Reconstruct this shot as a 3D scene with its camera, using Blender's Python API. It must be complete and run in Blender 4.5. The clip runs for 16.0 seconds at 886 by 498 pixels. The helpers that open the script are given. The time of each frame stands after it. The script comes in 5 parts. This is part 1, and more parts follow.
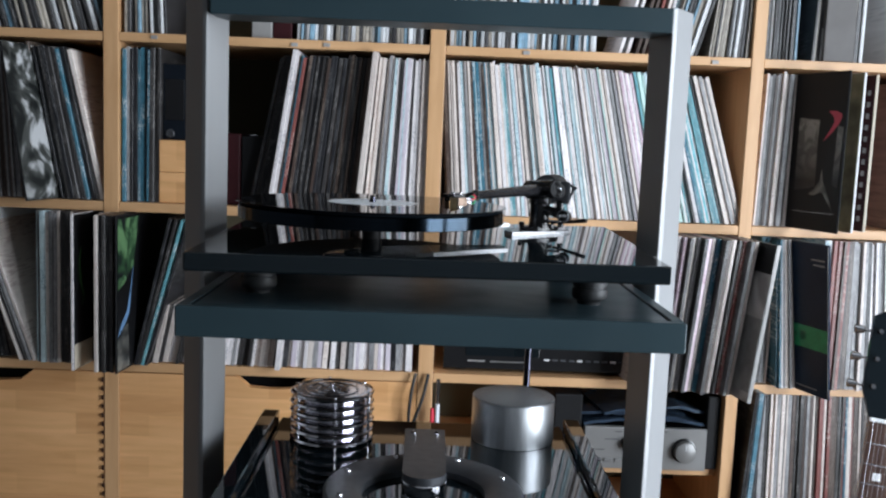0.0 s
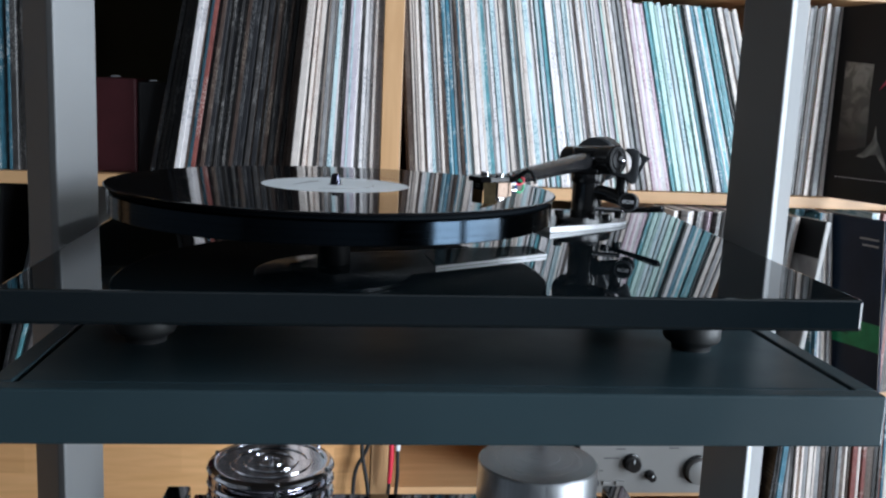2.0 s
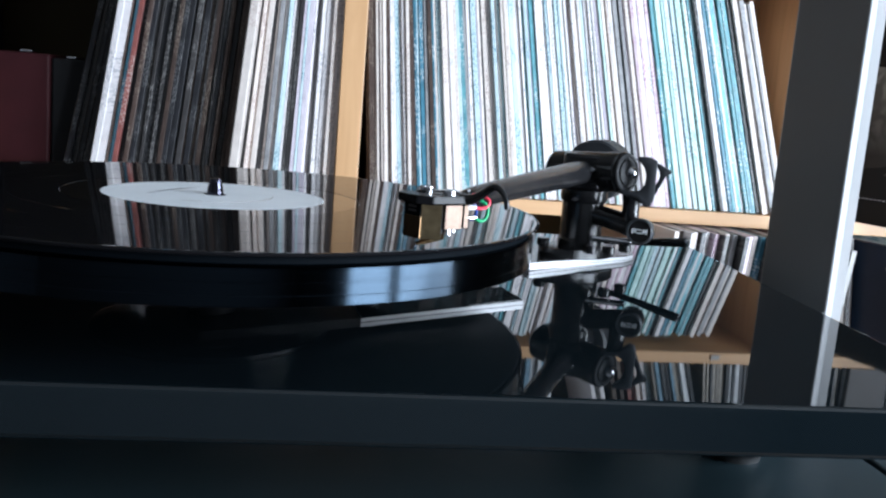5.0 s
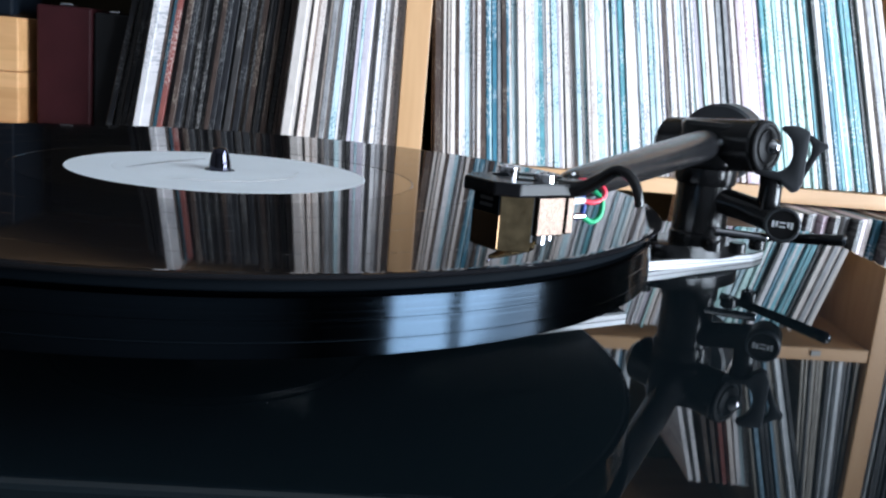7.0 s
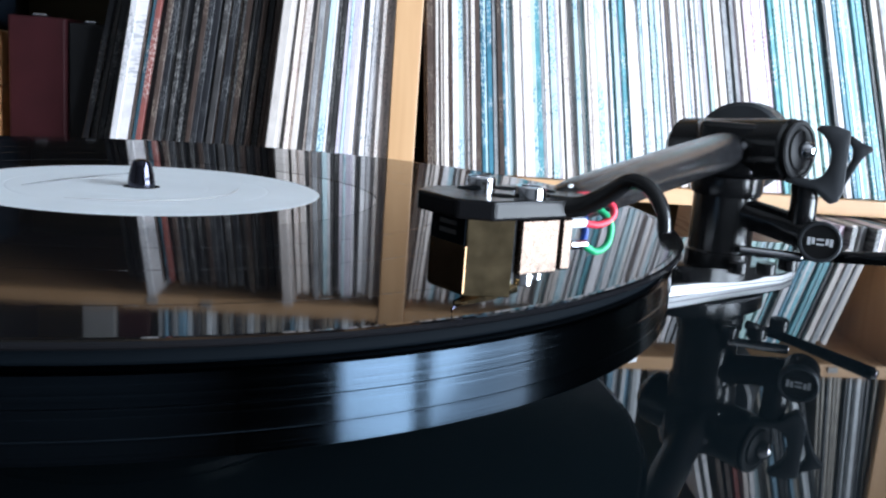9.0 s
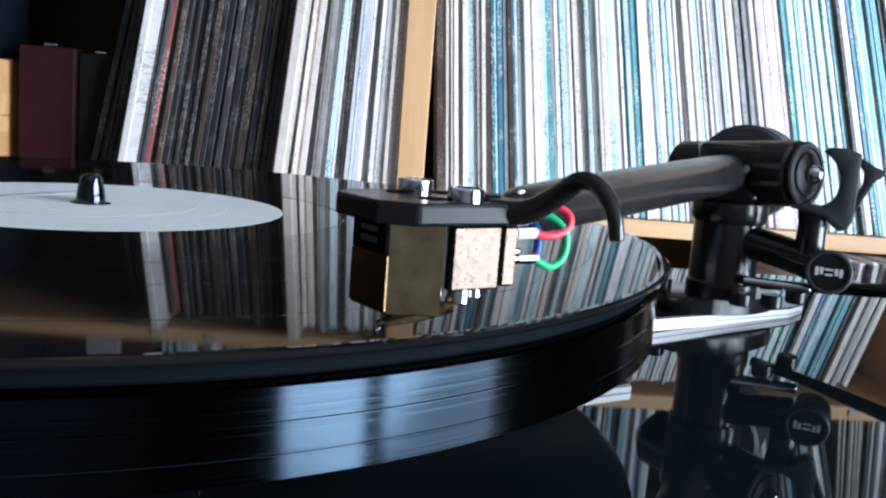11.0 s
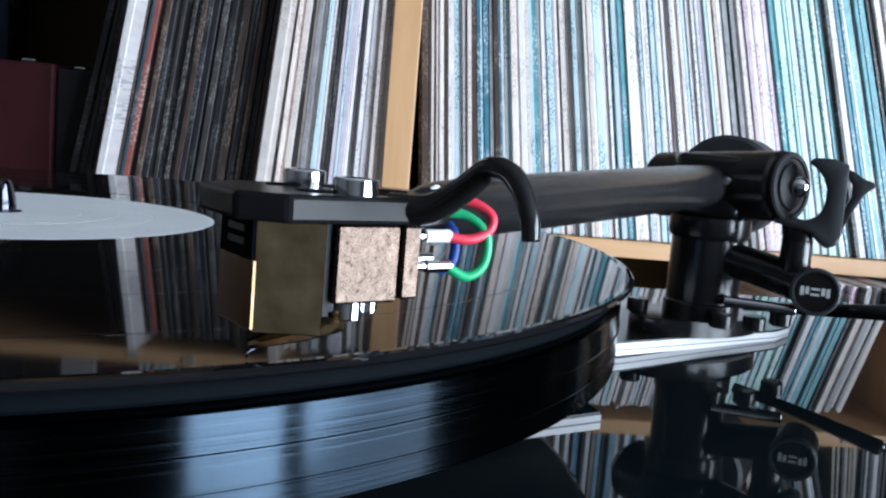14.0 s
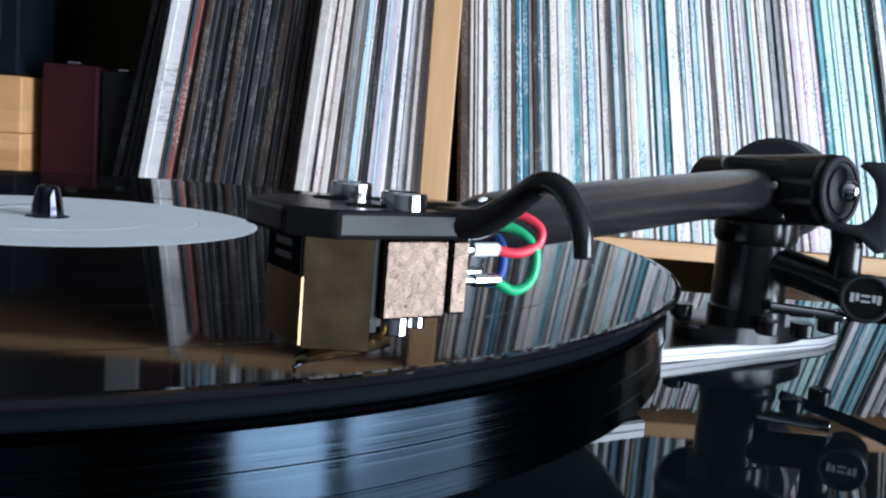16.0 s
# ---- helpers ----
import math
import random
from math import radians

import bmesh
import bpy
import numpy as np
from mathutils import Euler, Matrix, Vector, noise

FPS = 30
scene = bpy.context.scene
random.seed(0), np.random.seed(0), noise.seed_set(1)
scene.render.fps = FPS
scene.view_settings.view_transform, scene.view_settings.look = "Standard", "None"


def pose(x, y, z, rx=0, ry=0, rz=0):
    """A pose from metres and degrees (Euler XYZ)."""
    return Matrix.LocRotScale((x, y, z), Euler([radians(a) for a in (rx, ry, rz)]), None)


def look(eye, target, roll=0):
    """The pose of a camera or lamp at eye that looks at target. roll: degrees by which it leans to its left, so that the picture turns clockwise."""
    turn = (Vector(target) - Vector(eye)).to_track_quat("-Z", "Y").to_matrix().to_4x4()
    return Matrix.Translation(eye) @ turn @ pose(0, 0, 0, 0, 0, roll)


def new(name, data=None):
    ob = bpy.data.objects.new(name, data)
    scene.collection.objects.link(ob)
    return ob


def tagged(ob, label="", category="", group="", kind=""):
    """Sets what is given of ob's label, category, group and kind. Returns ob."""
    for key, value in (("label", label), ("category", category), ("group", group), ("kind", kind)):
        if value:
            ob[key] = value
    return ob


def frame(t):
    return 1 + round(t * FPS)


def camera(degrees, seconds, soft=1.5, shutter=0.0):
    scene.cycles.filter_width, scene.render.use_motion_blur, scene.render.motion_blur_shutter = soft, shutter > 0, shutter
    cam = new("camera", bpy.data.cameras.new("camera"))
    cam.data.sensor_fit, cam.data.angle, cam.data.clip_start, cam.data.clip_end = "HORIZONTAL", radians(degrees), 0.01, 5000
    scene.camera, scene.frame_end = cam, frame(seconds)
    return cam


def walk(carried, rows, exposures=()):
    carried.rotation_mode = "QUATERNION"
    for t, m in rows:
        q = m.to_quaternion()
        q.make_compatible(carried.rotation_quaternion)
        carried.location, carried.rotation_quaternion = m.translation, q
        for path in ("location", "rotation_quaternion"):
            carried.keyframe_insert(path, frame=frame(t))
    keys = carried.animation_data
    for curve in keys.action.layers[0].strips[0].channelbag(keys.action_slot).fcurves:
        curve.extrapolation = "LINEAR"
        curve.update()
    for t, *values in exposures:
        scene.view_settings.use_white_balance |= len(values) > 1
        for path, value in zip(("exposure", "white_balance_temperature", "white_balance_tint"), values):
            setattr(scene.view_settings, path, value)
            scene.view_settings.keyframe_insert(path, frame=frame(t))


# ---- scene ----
cam = camera(51.71, 16.0, soft=2.3)
PATH = [
    (0, 0.0610, -1.0160, 1.3103, 83.27, -2.28, -0.82),
    (0.5, 0.0513, -0.8668, 1.3114, 82.69, -2.56, -0.75),
    (1, 0.037, -0.7678, 1.3034, 82.49, -2.56, -2.81),
    (1.5, 0.0257, -0.6962, 1.3029, 81.08, -2.24, -4.11),
    (2, 0.0096, -0.6221, 1.3017, 80.54, -2.43, -5.6),
    (2.5, 0.0084, -0.5776, 1.3017, 79.7, -2.45, -7.26),
    (3, 0.0179, -0.5403, 1.2919, 79.9, -2.28, -9.42),
    (3.5, 0.0194, -0.5115, 1.3041, 80.96, -2.53, -9.1),
    (5.8, 0.0648, -0.3748, 1.2856, 80.03, -5.01, -5.06),
    (6, 0.0638, -0.3613, 1.2859, 79.57, -4.88, -4.65),
    (6.5, 0.0608, -0.3312, 1.2823, 79.04, -5.01, -3.43),
    (7, 0.0611, -0.3141, 1.2825, 78.43, -4.88, -2.17),
    (7.5, 0.0665, -0.2974, 1.2803, 78.12, -4.81, -1.71),
    (8, 0.0709, -0.2856, 1.2794, 78.01, -4.55, -1.85),
    (8.5, 0.0712, -0.2704, 1.2776, 78.3, -4.22, -2.01),
    (9, 0.0726, -0.2582, 1.2767, 79.22, -4.08, -2.15),
    (11.3, 0.0883, -0.2375, 1.2695, 81.51, -4.4, -0.62),
    (11.5, 0.0889, -0.2357, 1.2688, 81.53, -4.39, -0.56),
    (12, 0.0895, -0.2336, 1.268, 81.82, -4.52, -0.64),
    (12.5, 0.0903, -0.2336, 1.2691, 81.95, -4.73, -0.8),
    (13, 0.0974, -0.23, 1.2684, 82.28, -4.85, -1.03),
    (13.5, 0.0984, -0.2236, 1.2694, 82.6, -4.97, -1.09),
    (14, 0.0995, -0.2183, 1.2663, 82.9, -4.72, -1.05),
    (14.5, 0.1028, -0.2163, 1.2648, 82.67, -4.73, -0.83),
    (15, 0.1008, -0.2192, 1.2673, 82.58, -4.68, -0.21),
    (15.5, 0.0982, -0.2186, 1.2676, 82.64, -4.45, 0.74),
    (16, 0.0982, -0.2168, 1.2677, 82.67, -4.54, 1.31),
]
EXPOSURE, LAMP = 0.78, 45.0
# ---- end of path ----

walk(cam, [(t, pose(x, y, z, rx, ry, rz)) for t, x, y, z, rx, ry, rz in PATH], exposures=[(0.0, EXPOSURE + 0.14, 6550, 16), (1.0, EXPOSURE + 0.12, 6500, 16), (2.0, EXPOSURE + 0.2, 6350, 14), (3.0, EXPOSURE + 0.56, 6240, 15), (6.5, EXPOSURE + 0.63, 6160, 14.5), (9.0, EXPOSURE + 0.86, 6120, 14.5), (12.0, EXPOSURE + 0.52, 6090, 14.5), (16.0, EXPOSURE + 0.35, 6100, 14.5)])

# ---- world and window light ----
world = bpy.data.worlds.new("sky")
scene.world = world
world.use_nodes = True
wn = world.node_tree
sky = wn.nodes.new("ShaderNodeTexSky")
sky.sky_type = "NISHITA"
sky.sun_disc = False
sky.sun_elevation = radians(35)
sky.sun_rotation = radians(70)
wn.links.new(sky.outputs[0], wn.nodes["Background"].inputs[0])
wn.nodes["Background"].inputs[1].default_value = 0.12


def window_lamp(name, y0, y1, z0, z1, watts):
    data = bpy.data.lights.new(name, "AREA")
    data.shape, data.size, data.size_y, data.energy = "RECTANGLE", y1 - y0, z1 - z0, watts
    data.color = (0.80, 0.925, 1.0)
    ob = new(name, data)
    ob.matrix_world = look((WX - 0.02, (y0 + y1) / 2, (z0 + z1) / 2), (WX - 1.02, (y0 + y1) / 2, (z0 + z1) / 2))
    return ob


WX = 1.6                      # inner face of the window wall
PANES = [(-1.396, -0.836), (-0.72, -0.102)]
WZ0, WZ1 = 0.42, 2.07
for a, b in PANES:
    window_lamp("window_daylight", a, b, WZ0, WZ1, LAMP * (b - a))

# ---- materials ----


def material(name, colour, rough=0.5, metal=0.0, spread=0.0, scale=20.0, bump=0.0, bump_scale=200.0, stretch=(1, 1, 1), coat=0.0, rough_spread=0.0, piece=0.0, gloss=0.5):
    """A surface with colour that varies at two scales, uneven gloss, fine relief and a shift from piece to piece."""
    m = bpy.data.materials.new(name)
    m.use_nodes = True
    t = m.node_tree
    n, l = t.nodes, t.links
    b = n["Principled BSDF"]
    b.inputs["Metallic"].default_value = metal
    b.inputs["Roughness"].default_value = rough
    b.inputs["Coat Weight"].default_value = coat
    b.inputs["Specular IOR Level"].default_value = gloss
    b.inputs["Base Color"].default_value = (*colour, 1)
    co = n.new("ShaderNodeTexCoord")
    mp = n.new("ShaderNodeMapping")
    mp.inputs["Scale"].default_value = stretch
    l.new(co.outputs["Object"], mp.inputs[0])
    if spread or piece:
        big = n.new("ShaderNodeTexNoise")
        big.inputs["Scale"].default_value = scale
        big.inputs["Detail"].default_value = 6
        l.new(mp.outputs[0], big.inputs[0])
        hsv = n.new("ShaderNodeHueSaturation")
        hsv.inputs["Color"].default_value = (*colour, 1)
        val = n.new("ShaderNodeMapRange")
        val.inputs["From Min"].default_value, val.inputs["From Max"].default_value = 0.25, 0.75
        val.inputs["To Min"].default_value, val.inputs["To Max"].default_value = 1 - spread, 1 + spread
        l.new(big.outputs[0], val.inputs[0])
        if piece:
            inf = n.new("ShaderNodeObjectInfo")
            pr = n.new("ShaderNodeMapRange")
            pr.inputs["To Min"].default_value, pr.inputs["To Max"].default_value = 1 - piece, 1 + piece
            l.new(inf.outputs["Random"], pr.inputs[0])
            mul = n.new("ShaderNodeMath")
            mul.operation = "MULTIPLY"
            l.new(val.outputs[0], mul.inputs[0])
            l.new(pr.outputs[0], mul.inputs[1])
            l.new(mul.outputs[0], hsv.inputs["Value"])
        else:
            l.new(val.outputs[0], hsv.inputs["Value"])
        l.new(hsv.outputs[0], b.inputs["Base Color"])
    if rough_spread:
        rn = n.new("ShaderNodeTexNoise")
        rn.inputs["Scale"].default_value = scale * 2.3
        rn.inputs["Detail"].default_value = 5
        l.new(mp.outputs[0], rn.inputs[0])
        rr = n.new("ShaderNodeMapRange")
        rr.inputs["From Min"].default_value, rr.inputs["From Max"].default_value = 0.3, 0.7
        rr.inputs["To Min"].default_value, rr.inputs["To Max"].default_value = max(0.0, rough - rough_spread), rough + rough_spread
        l.new(rn.outputs[0], rr.inputs[0])
        l.new(rr.outputs[0], b.inputs["Roughness"])
    if bump:
        fine = n.new("ShaderNodeTexNoise")
        fine.inputs["Scale"].default_value = bump_scale
        l.new(mp.outputs[0], fine.inputs[0])
        bp = n.new("ShaderNodeBump")
        bp.inputs["Strength"].default_value = bump
        bp.inputs["Distance"].default_value = 0.001
        l.new(fine.outputs[0], bp.inputs["Height"])
        l.new(bp.outputs[0], b.inputs["Normal"])
    return m


def wood_material(name, light, dark, stretch, staves=False):
    m = bpy.data.materials.new(name)
    m.use_nodes = True
    n, l = m.node_tree.nodes, m.node_tree.links
    b = n["Principled BSDF"]
    b.inputs["Roughness"].default_value = 0.42
    co = n.new("ShaderNodeTexCoord")
    mp = n.new("ShaderNodeMapping")
    mp.inputs["Scale"].default_value = stretch
    l.new(co.outputs["Object"], mp.inputs[0])
    gr = n.new("ShaderNodeTexNoise")
    gr.inputs["Scale"].default_value = 9
    gr.inputs["Detail"].default_value = 8
    gr.inputs["Distortion"].default_value = 0.6
    l.new(mp.outputs[0], gr.inputs[0])
    ramp = n.new("ShaderNodeValToRGB")
    ramp.color_ramp.elements[0].position, ramp.color_ramp.elements[1].position = 0.3, 0.72
    ramp.color_ramp.elements[0].color, ramp.color_ramp.elements[1].color = (*dark, 1), (*light, 1)
    l.new(gr.outputs[0], ramp.inputs[0])
    out = ramp.outputs[0]
    if staves:
        rot = n.new("ShaderNodeMapping")
        rot.inputs["Rotation"].default_value = (radians(90), 0, 0)
        l.new(co.outputs["Object"], rot.inputs[0])
        br = n.new("ShaderNodeTexBrick")
        br.inputs["Scale"].default_value = 1.0
        br.inputs["Brick Width"].default_value = 0.24
        br.inputs["Row Height"].default_value = 0.043
        br.inputs["Mortar Size"].default_value = 0.0
        br.inputs["Bias"].default_value = 0.1
        br.inputs["Color1"].default_value = (0.80, 0.75, 0.70, 1)
        br.inputs["Color2"].default_value = (1.0, 1.0, 1.0, 1)
        br.inputs["Mortar"].default_value = (0.7, 0.6, 0.5, 1)
        l.new(rot.outputs[0], br.inputs[0])
        mx = n.new("ShaderNodeMix")
        mx.data_type, mx.blend_type = "RGBA", "MULTIPLY"
        mx.inputs[0].default_value = 1.0
        l.new(out, mx.inputs[6])
        l.new(br.outputs[0], mx.inputs[7])
        out = mx.outputs[2]
    l.new(out, b.inputs["Base Color"])
    bp = n.new("ShaderNodeBump")
    bp.inputs["Strength"].default_value = 0.12
    bp.inputs["Distance"].default_value = 0.001
    l.new(gr.outputs[0], bp.inputs["Height"])
    l.new(bp.outputs[0], b.inputs["Normal"])
    return m


def spine_material(name, colour, ink, amount=0.5, island=False, shift=0.18):
    """Printed card: lettering and stains run up the spine, each sleeve with its own print and shade."""
    m = bpy.data.materials.new(name)
    m.use_nodes = True
    n, l = m.node_tree.nodes, m.node_tree.links
    b = n["Principled BSDF"]
    b.inputs["Roughness"].default_value = 0.38
    co = n.new("ShaderNodeTexCoord")
    if island:
        rnd = n.new("ShaderNodeNewGeometry").outputs["Random Per Island"]
    else:
        rnd = n.new("ShaderNodeObjectInfo").outputs["Random"]
    off = n.new("ShaderNodeMath")
    off.operation = "MULTIPLY"
    off.inputs[1].default_value = 37.0
    l.new(rnd, off.inputs[0])
    comb = n.new("ShaderNodeCombineXYZ")
    l.new(off.outputs[0], comb.inputs[1])
    l.new(off.outputs[0], comb.inputs[2])
    add = n.new("ShaderNodeVectorMath")
    add.operation = "ADD"
    l.new(co.outputs["Object"], add.inputs[0])
    l.new(comb.outputs[0], add.inputs[1])
    mp = n.new("ShaderNodeMapping")
    mp.inputs["Scale"].default_value = (620, 20, 320)
    l.new(add.outputs[0], mp.inputs[0])
    letters = n.new("ShaderNodeTexNoise")
    letters.inputs["Scale"].default_value = 1.0
    letters.inputs["Detail"].default_value = 2
    l.new(mp.outputs[0], letters.inputs[0])
    mp2 = n.new("ShaderNodeMapping")
    mp2.inputs["Scale"].default_value = (3, 3, 14)
    l.new(add.outputs[0], mp2.inputs[0])
    words = n.new("ShaderNodeTexNoise")
    words.inputs["Scale"].default_value = 1.0
    words.inputs["Detail"].default_value = 1
    l.new(mp2.outputs[0], words.inputs[0])
    t1 = n.new("ShaderNodeMapRange")
    t1.inputs["From Min"].default_value, t1.inputs["From Max"].default_value = 0.52, 0.57
    l.new(letters.outputs[0], t1.inputs[0])
    t2 = n.new("ShaderNodeMapRange")
    t2.inputs["From Min"].default_value, t2.inputs["From Max"].default_value = 0.49, 0.54
    l.new(words.outputs[0], t2.inputs[0])
    mask = n.new("ShaderNodeMath")
    mask.operation = "MULTIPLY"
    l.new(t1.outputs[0], mask.inputs[0])
    l.new(t2.outputs[0], mask.inputs[1])
    strength = n.new("ShaderNodeMath")
    strength.operation = "MULTIPLY"
    strength.inputs[1].default_value = amount
    l.new(mask.outputs[0], strength.inputs[0])
    hsv = n.new("ShaderNodeHueSaturation")
    hsv.inputs["Color"].default_value = (*colour, 1)
    vr = n.new("ShaderNodeMapRange")
    vr.inputs["To Min"].default_value, vr.inputs["To Max"].default_value = 1 - shift, 1 + shift
    l.new(rnd, vr.inputs[0])
    wear = n.new("ShaderNodeMapRange")
    wear.inputs["From Min"].default_value, wear.inputs["From Max"].default_value = 0.3, 0.7
    wear.inputs["To Min"].default_value, wear.inputs["To Max"].default_value = (0.84, 1.10) if min(colour) > 0.45 else (0.62, 1.26)
    mp3 = n.new("ShaderNodeMapping")
    mp3.inputs["Scale"].default_value = (150, 4, 60)
    l.new(add.outputs[0], mp3.inputs[0])
    blot = n.new("ShaderNodeTexNoise")
    blot.inputs["Scale"].default_value = 1.0
    blot.inputs["Detail"].default_value = 5
    blot.inputs["Roughness"].default_value = 0.7
    l.new(mp3.outputs[0], blot.inputs[0])
    l.new(blot.outputs[0], wear.inputs[0])
    vm = n.new("ShaderNodeMath")
    vm.operation = "MULTIPLY"
    l.new(vr.outputs[0], vm.inputs[0])
    l.new(wear.outputs[0], vm.inputs[1])
    l.new(vm.outputs[0], hsv.inputs["Value"])
    mx = n.new("ShaderNodeMix")
    mx.data_type = "RGBA"
    l.new(strength.outputs[0], mx.inputs[0])
    l.new(hsv.outputs[0], mx.inputs[6])
    mx.inputs[7].default_value = (*ink, 1)
    l.new(mx.outputs[2], b.inputs["Base Color"])
    bp = n.new("ShaderNodeBump")
    bp.inputs["Strength"].default_value = 0.15
    bp.inputs["Distance"].default_value = 0.0006
    l.new(letters.outputs[0], bp.inputs["Height"])
    l.new(bp.outputs[0], b.inputs["Normal"])
    return m


def turned_material(name, colour, rough, metal, rings, depth, side=False):
    """Turned or pressed surface: fine rings round the z axis."""
    m = bpy.data.materials.new(name)
    m.use_nodes = True
    n, l = m.node_tree.nodes, m.node_tree.links
    b = n["Principled BSDF"]
    b.inputs["Base Color"].default_value = (*colour, 1)
    b.inputs["Metallic"].default_value = metal
    b.inputs["Roughness"].default_value = rough
    co = n.new("ShaderNodeTexCoord")
    sep = n.new("ShaderNodeSeparateXYZ")
    l.new(co.outputs["Object"], sep.inputs[0])
    hyp = n.new("ShaderNodeVectorMath")
    hyp.operation = "LENGTH"
    flat = n.new("ShaderNodeCombineXYZ")
    l.new(sep.outputs[0], flat.inputs[0])
    l.new(sep.outputs[1], flat.inputs[1])
    l.new(flat.outputs[0], hyp.inputs[0])
    uv = n.new("ShaderNodeCombineXYZ")
    l.new(hyp.outputs["Value"], uv.inputs[0])
    l.new(sep.outputs[2], uv.inputs[1])
    mp = n.new("ShaderNodeMapping")
    mp.inputs["Scale"].default_value = (0 if side else rings, rings if side else 0, 1)
    l.new(uv.outputs[0], mp.inputs[0])
    ns = n.new("ShaderNodeTexNoise")
    ns.inputs["Scale"].default_value = 1.0
    ns.inputs["Detail"].default_value = 4
    l.new(mp.outputs[0], ns.inputs[0])
    rr = n.new("ShaderNodeMapRange")
    rr.inputs["From Min"].default_value, rr.inputs["From Max"].default_value = 0.3, 0.7
    rr.inputs["To Min"].default_value, rr.inputs["To Max"].default_value = rough * 0.6, rough * 1.5
    l.new(ns.outputs[0], rr.inputs[0])
    l.new(rr.outputs[0], b.inputs["Roughness"])
    if side:
        tg = n.new("ShaderNodeTangent")
        tg.direction_type, tg.axis = "RADIAL", "Z"
        l.new(tg.outputs[0], b.inputs["Tangent"])
        b.inputs["Anisotropic"].default_value = 0.9
        b.inputs["Anisotropic Rotation"].default_value = 0.25
        hsv = n.new("ShaderNodeHueSaturation")
        hsv.inputs["Color"].default_value = (*colour, 1)
        line = n.new("ShaderNodeMapRange")
        line.inputs["From Min"].default_value, line.inputs["From Max"].default_value = 0.3, 0.7
        line.inputs["To Min"].default_value, line.inputs["To Max"].default_value = 0.55, 1.5
        l.new(ns.outputs[0], line.inputs[0])
        l.new(line.outputs[0], hsv.inputs["Value"])
        l.new(hsv.outputs[0], b.inputs["Base Color"])
    bp = n.new("ShaderNodeBump")
    bp.inputs["Strength"].default_value = depth
    bp.inputs["Distance"].default_value = 0.0003
    l.new(ns.outputs[0], bp.inputs["Height"])
    l.new(bp.outputs[0], b.inputs["Normal"])
    return m


BEECH_X = wood_material("beech_boards", (0.68, 0.405, 0.21), (0.56, 0.315, 0.15), (0.6, 6, 6))
BEECH_Z = wood_material("beech_uprights", (0.68, 0.405, 0.21), (0.56, 0.315, 0.15), (6, 6, 0.6))
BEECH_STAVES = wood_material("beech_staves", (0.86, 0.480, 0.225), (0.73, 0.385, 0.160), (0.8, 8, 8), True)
SLATE = material("slate_paint", (0.019, 0.035, 0.042), 0.40, 0, 0.15, 6, 0.06, 900, rough_spread=0.07, gloss=0.24)
SLATE_DARK = material("slate_groove", (0.008, 0.010, 0.011), 0.5, 0, 0.1, 20)
GLOSS = material("black_lacquer", (0.004, 0.007, 0.009), 0.025, 0, 0.1, 8, rough_spread=0.008)
SATIN = material("satin_black", (0.010, 0.010, 0.011), 0.22, 0, 0.1, 60, 0.0, 1500, rough_spread=0.025)
GREY_PLASTIC = material("grey_black_plastic", (0.030, 0.032, 0.036), 0.38, 0, 0.2, 80, 0.08, 1500, rough_spread=0.06)
SHELL = material("headshell_black", (0.007, 0.007, 0.008), 0.22, 0, 0.1, 60, gloss=0.14, rough_spread=0.03)
MATT = material("matt_black", (0.012, 0.012, 0.013), 0.5, 0, 0.1, 60, gloss=0.15)
RUBBER = material("black_rubber", (0.015, 0.016, 0.017), 0.55, 0, 0.2, 60, 0.1, 1200)
SILVER_POST = material("silver_grey_lacquer", (0.225, 0.228, 0.232), 0.38, 0.05, 0.04, 5, 0.03, 1200, rough_spread=0.05)
VINYL = turned_material("pressed_vinyl", (0.006, 0.006, 0.007), 0.042, 0, 700, 0.0)
VINYL.node_tree.nodes["Principled BSDF"].inputs["Specular IOR Level"].default_value = 0.072
RUN_OUT = material("smooth_vinyl", (0.008, 0.007, 0.007), 0.03, 0, 0.1, 30, gloss=0.17)
PLATTER = turned_material("turned_dark_metal", (0.0150, 0.0220, 0.0300), 0.145, 1.0, 2600, 0.03, True)
MAT = material("felt_mat", (0.0016, 0.0028, 0.0042), 0.7, 0, 0.1, 80, 0.0, 2500, gloss=0.03)
LABEL = material("label_paper", (0.83, 0.87, 0.90), 0.45, 0, 0.05, 40, 0.05, 1500)
PRINT = material("printed_ink", (0.05, 0.05, 0.06), 0.5, 0, 0.1, 200)
CHROME = material("bright_steel", (0.72, 0.72, 0.75), 0.10, 1, 0.08, 80, rough_spread=0.05)
STEEL_DARK = material("dark_chrome", (0.06, 0.06, 0.08), 0.12, 1, 0.08, 80)
ALU = material("white_aluminium_edge", (0.80, 0.80, 0.82), 0.35, 0.1, 0.04, 60)
BRUSHED = material("brushed_aluminium", (0.61, 0.63, 0.65), 0.40, 1, 0.10, 40, 0.0, 60, (6, 6, 0.2), rough_spread=0.08)
GREY_METAL = material("grey_anodised_metal", (0.10, 0.105, 0.115), 0.38, 0.7, 0.08, 40, 0.04, 900, rough_spread=0.06)
GOLD = material("gold_plating", (0.37, 0.275, 0.155), 0.16, 1, 0.40, 300, 0.10, 420, rough_spread=0.10)
GOLD_REAR = material("speckled_gold", (0.066, 0.048, 0.038), 0.22, 1, 0.26, 1300, 0.22, 300, rough_spread=0.14)
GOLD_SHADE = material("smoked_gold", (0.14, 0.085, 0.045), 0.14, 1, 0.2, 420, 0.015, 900)
